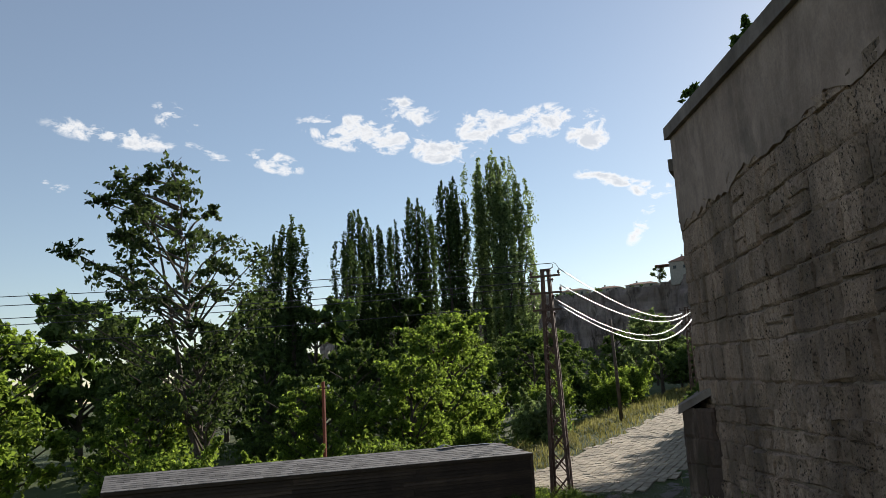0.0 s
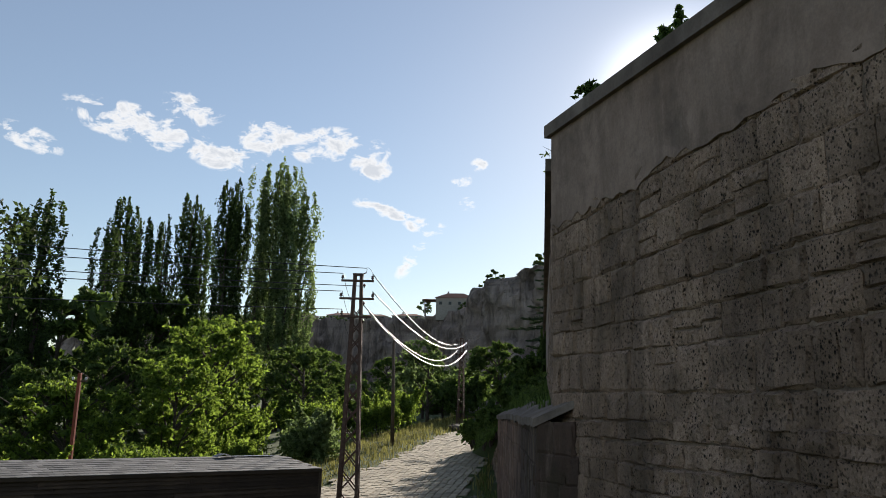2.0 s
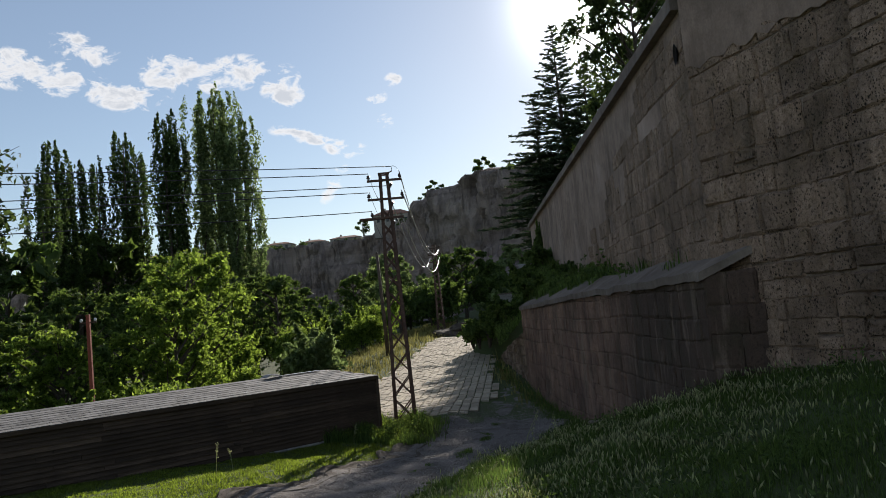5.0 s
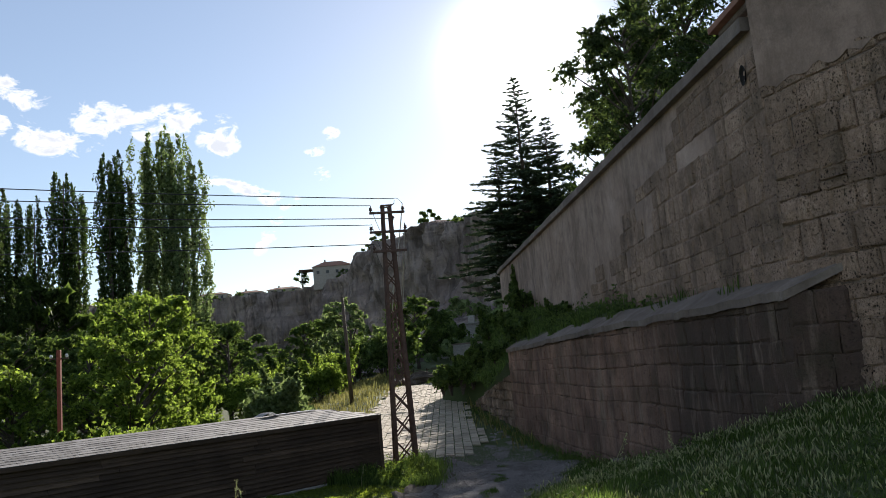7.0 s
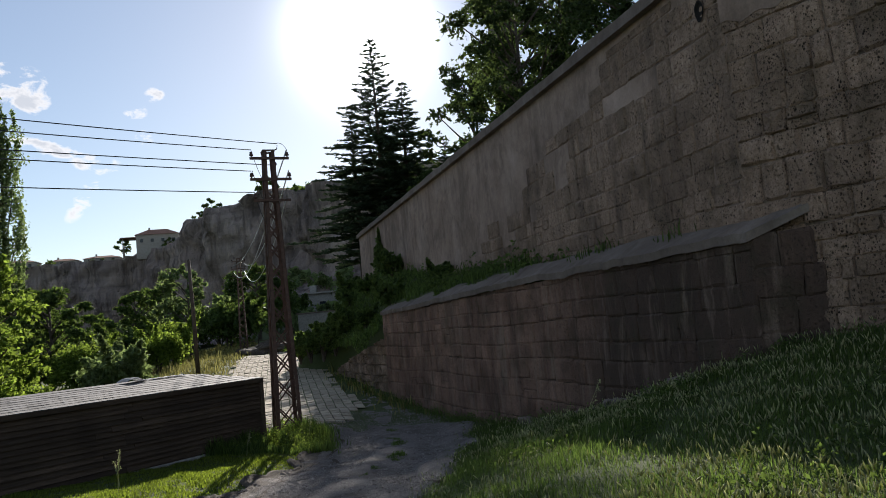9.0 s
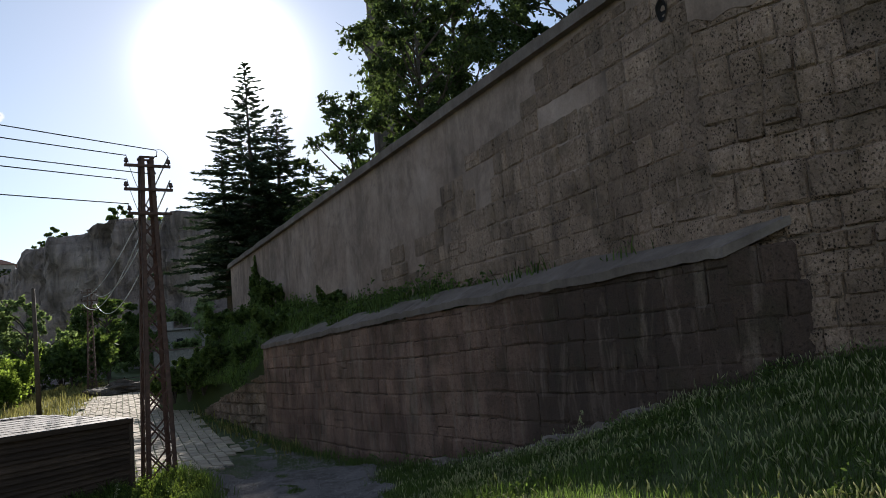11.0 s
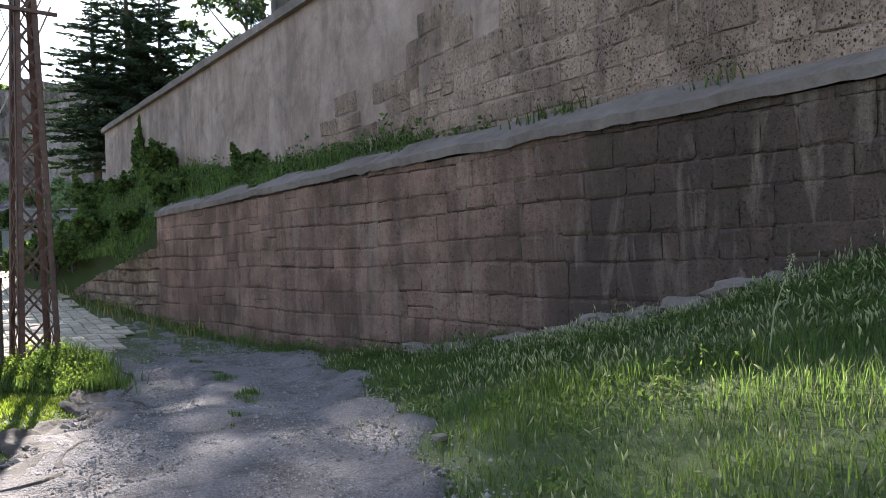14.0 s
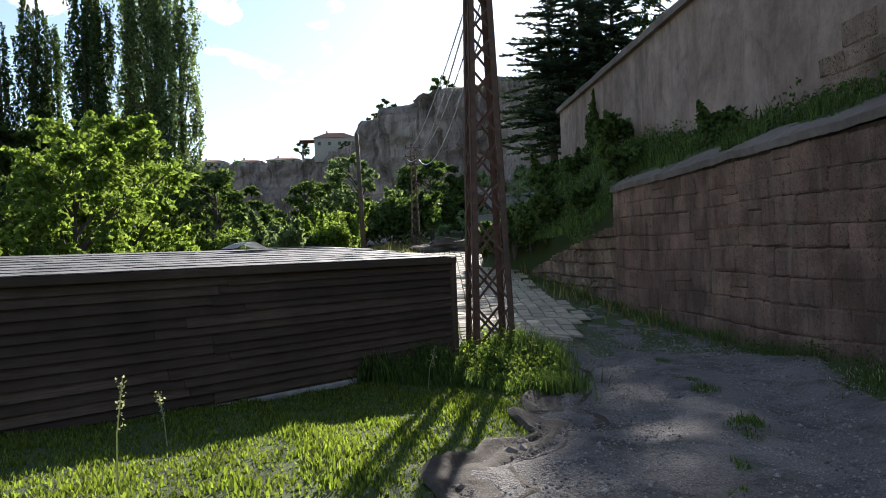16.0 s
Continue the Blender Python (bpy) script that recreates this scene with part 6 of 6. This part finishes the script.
def build_low_building():
    z = 6.2
    ob = thing("outbuilding", (-18.5, 96.0, z), "low grey concrete outbuilding below the cliff", "building")
    part("wall", box(bmesh.new(), (13, 6, 7.4), (0, 0, -0.7), 0, 0.05), CONCRETE, ob)
    part("roof", box(bmesh.new(), (13.8, 6.8, 0.25), (0, 0, 3.1), 0, 0.03), CONCRETE, ob)
    part("chimney", box(bmesh.new(), (1.0, 0.8, 1.3), (-2.0, 0, 3.8), 0, 0.04), CONCRETE, ob)
    for k in range(3):
        win = part("window", box(bmesh.new(), (1.1, 0.12, 1.0), (-4 + 4 * k, -3.02, 1.4), 0, 0.02), CONCRETE, ob)
        part("pane", box(bmesh.new(), (0.9, 0.06, 0.8), (-4 + 4 * k, -3.1, 1.4), 0, 0.01), DARK_PANE, win)
    low = thing("garden_wall", (-9.5, 62.0, 3.0), "low pale garden wall above the road", "wall")
    part("body", box(bmesh.new(), (11, 0.4, 3.6), (0, 0, 0.6), -0.15, 0.04), CONCRETE, low)
    part("cap", box(bmesh.new(), (11.2, 0.6, 0.14), (0, 0, 2.45), -0.15, 0.02), COPING, low)
    fence = thing("rail_fence", (-14.5, 50.0, float(level(-14.5, 50.0))), "low wooden rail fence at the road's end", "fence")
    for k in range(6):
        x = -2.5 + k * 1.3
        part("post", box(bmesh.new(), (0.1, 0.1, 1.1), (x, 0.1 * x, 0.35), 0.1, 0.01), POLE_WOOD, fence)
    for zz in (0.35, 0.7):
        part("rail", bar(bmesh.new(), (-2.6, -0.26, zz), (4.1, 0.41, zz + 0.15), 0.08, 0.05), POLE_WOOD, fence)


build_low_building()


# ---- stones of the walls, road blocks ----
def lay_walls():
    foot1 = lambda s: float(level(*(A + D1 * s + N1 * 0.1))) - 0.3
    # near face: rough courses, and a smooth render coat under the coping with a ragged lower edge
    edge = lambda s: 7.02 + 0.1 * math.exp(-s) + 0.2 * noise.noise((s * 0.8, 0, 2)) + 0.1 * noise.noise((s * 3.7, 0, 6)) + 0.05 * noise.noise((s * 11.0, 0, 9))
    lay_courses(wall_near, A, D1, N1, 0.0, 10.5, foot1, 3.7, 0.36, (0.28, 0.66), ROUGH_STONES, 101, 0.07, 0.01)
    lay_courses(wall_near, A, D1, N1, 0.0, 10.5, 3.66, lambda s: 7.2, 0.49, (0.36, 0.95), ROUGH_STONES, 107, 0.06, 0.007)
    bm = slab(bmesh.new(), A, D1, N1, 0.0, 30, -0.3, 0.056, edge, lambda s: top1(s) - 0.235, 240)
    part("render_coat", bm, PLASTER, wall_near, "smooth weathered render coat under the coping")

    # receding face: rough courses near the corner and low down, render beyond
    def bare(s, z):
        return noise.noise((s * 0.5, z * 1.1, 4.0)) * 1.1 + (6.9 - z) * 0.5 - (s - 6.0) * 0.13 > 0

    lay_courses(wall_far, A, D2, N2, -0.02, 24.0, 3.6, 8.1, 0.46, (0.36, 0.9), ROUGH_STONES, 103, 0.034, 0.008, skip=lambda s, z: not bare(s, z))
    bm = slab(bmesh.new(), A, D2, N2, 0.0, L2, -0.3, -0.001, lambda s: 3.2, lambda s: top2(s) - 0.24, 40)
    part("render_coat", bm, PLASTER, wall_far, "weathered grey-brown render coat")
    # lower wall and its ruined continuation
    footq = lambda s: float(level(*(Q + DQ * s + NQ * 0.1))) - 0.25
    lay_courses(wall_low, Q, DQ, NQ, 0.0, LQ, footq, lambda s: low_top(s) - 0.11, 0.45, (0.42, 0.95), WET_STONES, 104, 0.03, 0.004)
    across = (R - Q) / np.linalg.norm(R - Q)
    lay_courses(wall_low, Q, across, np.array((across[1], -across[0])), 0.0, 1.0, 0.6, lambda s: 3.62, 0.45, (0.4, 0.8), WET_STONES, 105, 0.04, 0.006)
    lay_courses(wall_ruin, F - NR * 0.25, DR, NR, -0.3, LR, lambda s: -0.4 + 0.06 * s, lambda s: 2.6 - 0.16 * s, 0.42, (0.35, 0.8), ROUGH_STONES, 106, 0.14, 0.03)


lay_walls()


def lay_paving():
    rng = random.Random(30)
    axis, side = ROAD_AXIS, np.array((ROAD_AXIS[1], -ROAD_AXIS[0]))
    o = np.array((-1.4, 0.0))
    wide, long = 0.34, 0.46
    blocks = []
    for r in range(int(49 / long)):
        for c in range(-19, 20):
            p = o + axis * (r + 0.5 + 0.5 * (c % 2)) * long + side * (c * wide)
            if p[1] < 2.0 + 0.5 * math.sin(p[0] * 1.3) or p[1] > 38.5 + 0.5 * math.sin(p[0] * 1.1):
                continue
            a, b = paved_bounds(p[1])
            if a + 0.25 + 0.3 * math.sin(p[1] * 1.7) < p[0] < b - 0.2 + 0.2 * math.sin(p[1] * 2.1):
                blocks.append(p)
    blocks.sort(key=lambda p: (p[0] - 2.0) ** 2 + (p[1] + 12) ** 2)
    turn = math.atan2(side[1], side[0])

    def cell(bm, m):
        x, y, z, e = wide / 2 - 0.012, long / 2 - 0.012, 0.05, 0.012
        low = [bm.verts.new(m @ Vector((sx * x, sy * y, 0))) for sx, sy in ((-1, -1), (1, -1), (1, 1), (-1, 1))]
        top = [bm.verts.new(m @ Vector((sx * (x - e), sy * (y - e), z))) for sx, sy in ((-1, -1), (1, -1), (1, 1), (-1, 1))]
        bm.faces.new(top)
        for i in range(4):
            bm.faces.new((low[i], low[(i + 1) % 4], top[(i + 1) % 4], top[i]))

    shape = bmesh.new()
    cell(shape, Matrix())
    me = bpy.data.meshes.new("paving_block")
    shape.to_mesh(me)
    shape.free()
    me.materials.append(PAVER)
    rest = bmesh.new()
    for i, p in enumerate(blocks):
        x, y = p
        g = 0.4
        dx, dy = float(level(x + g, y) - level(x - g, y)) / (2 * g), float(level(x, y + g) - level(x, y - g)) / (2 * g)
        normal = Vector((-dx, -dy, 1)).normalized()
        m = Matrix.Translation((x, y, float(level(x, y)) + 0.035 + rng.uniform(-0.006, 0.008))) @ normal.to_track_quat("Z", "Y").to_matrix().to_4x4()
        m = Matrix.Translation(m.translation) @ Vector((0, 0, 1)).rotation_difference(normal).to_matrix().to_4x4() @ Matrix.Rotation(turn + rng.uniform(-0.02, 0.02), 4, "Z")
        if i < 300:
            ob = new("paving_block", me)
            ob.parent = paving
            ob.matrix_basis = m
        else:
            cell(rest, m)
    far = part("far_paving_blocks", rest, PAVER, paving)
    tagged(far, "worn paving blocks further up the road", kind="stuff")


lay_paving()
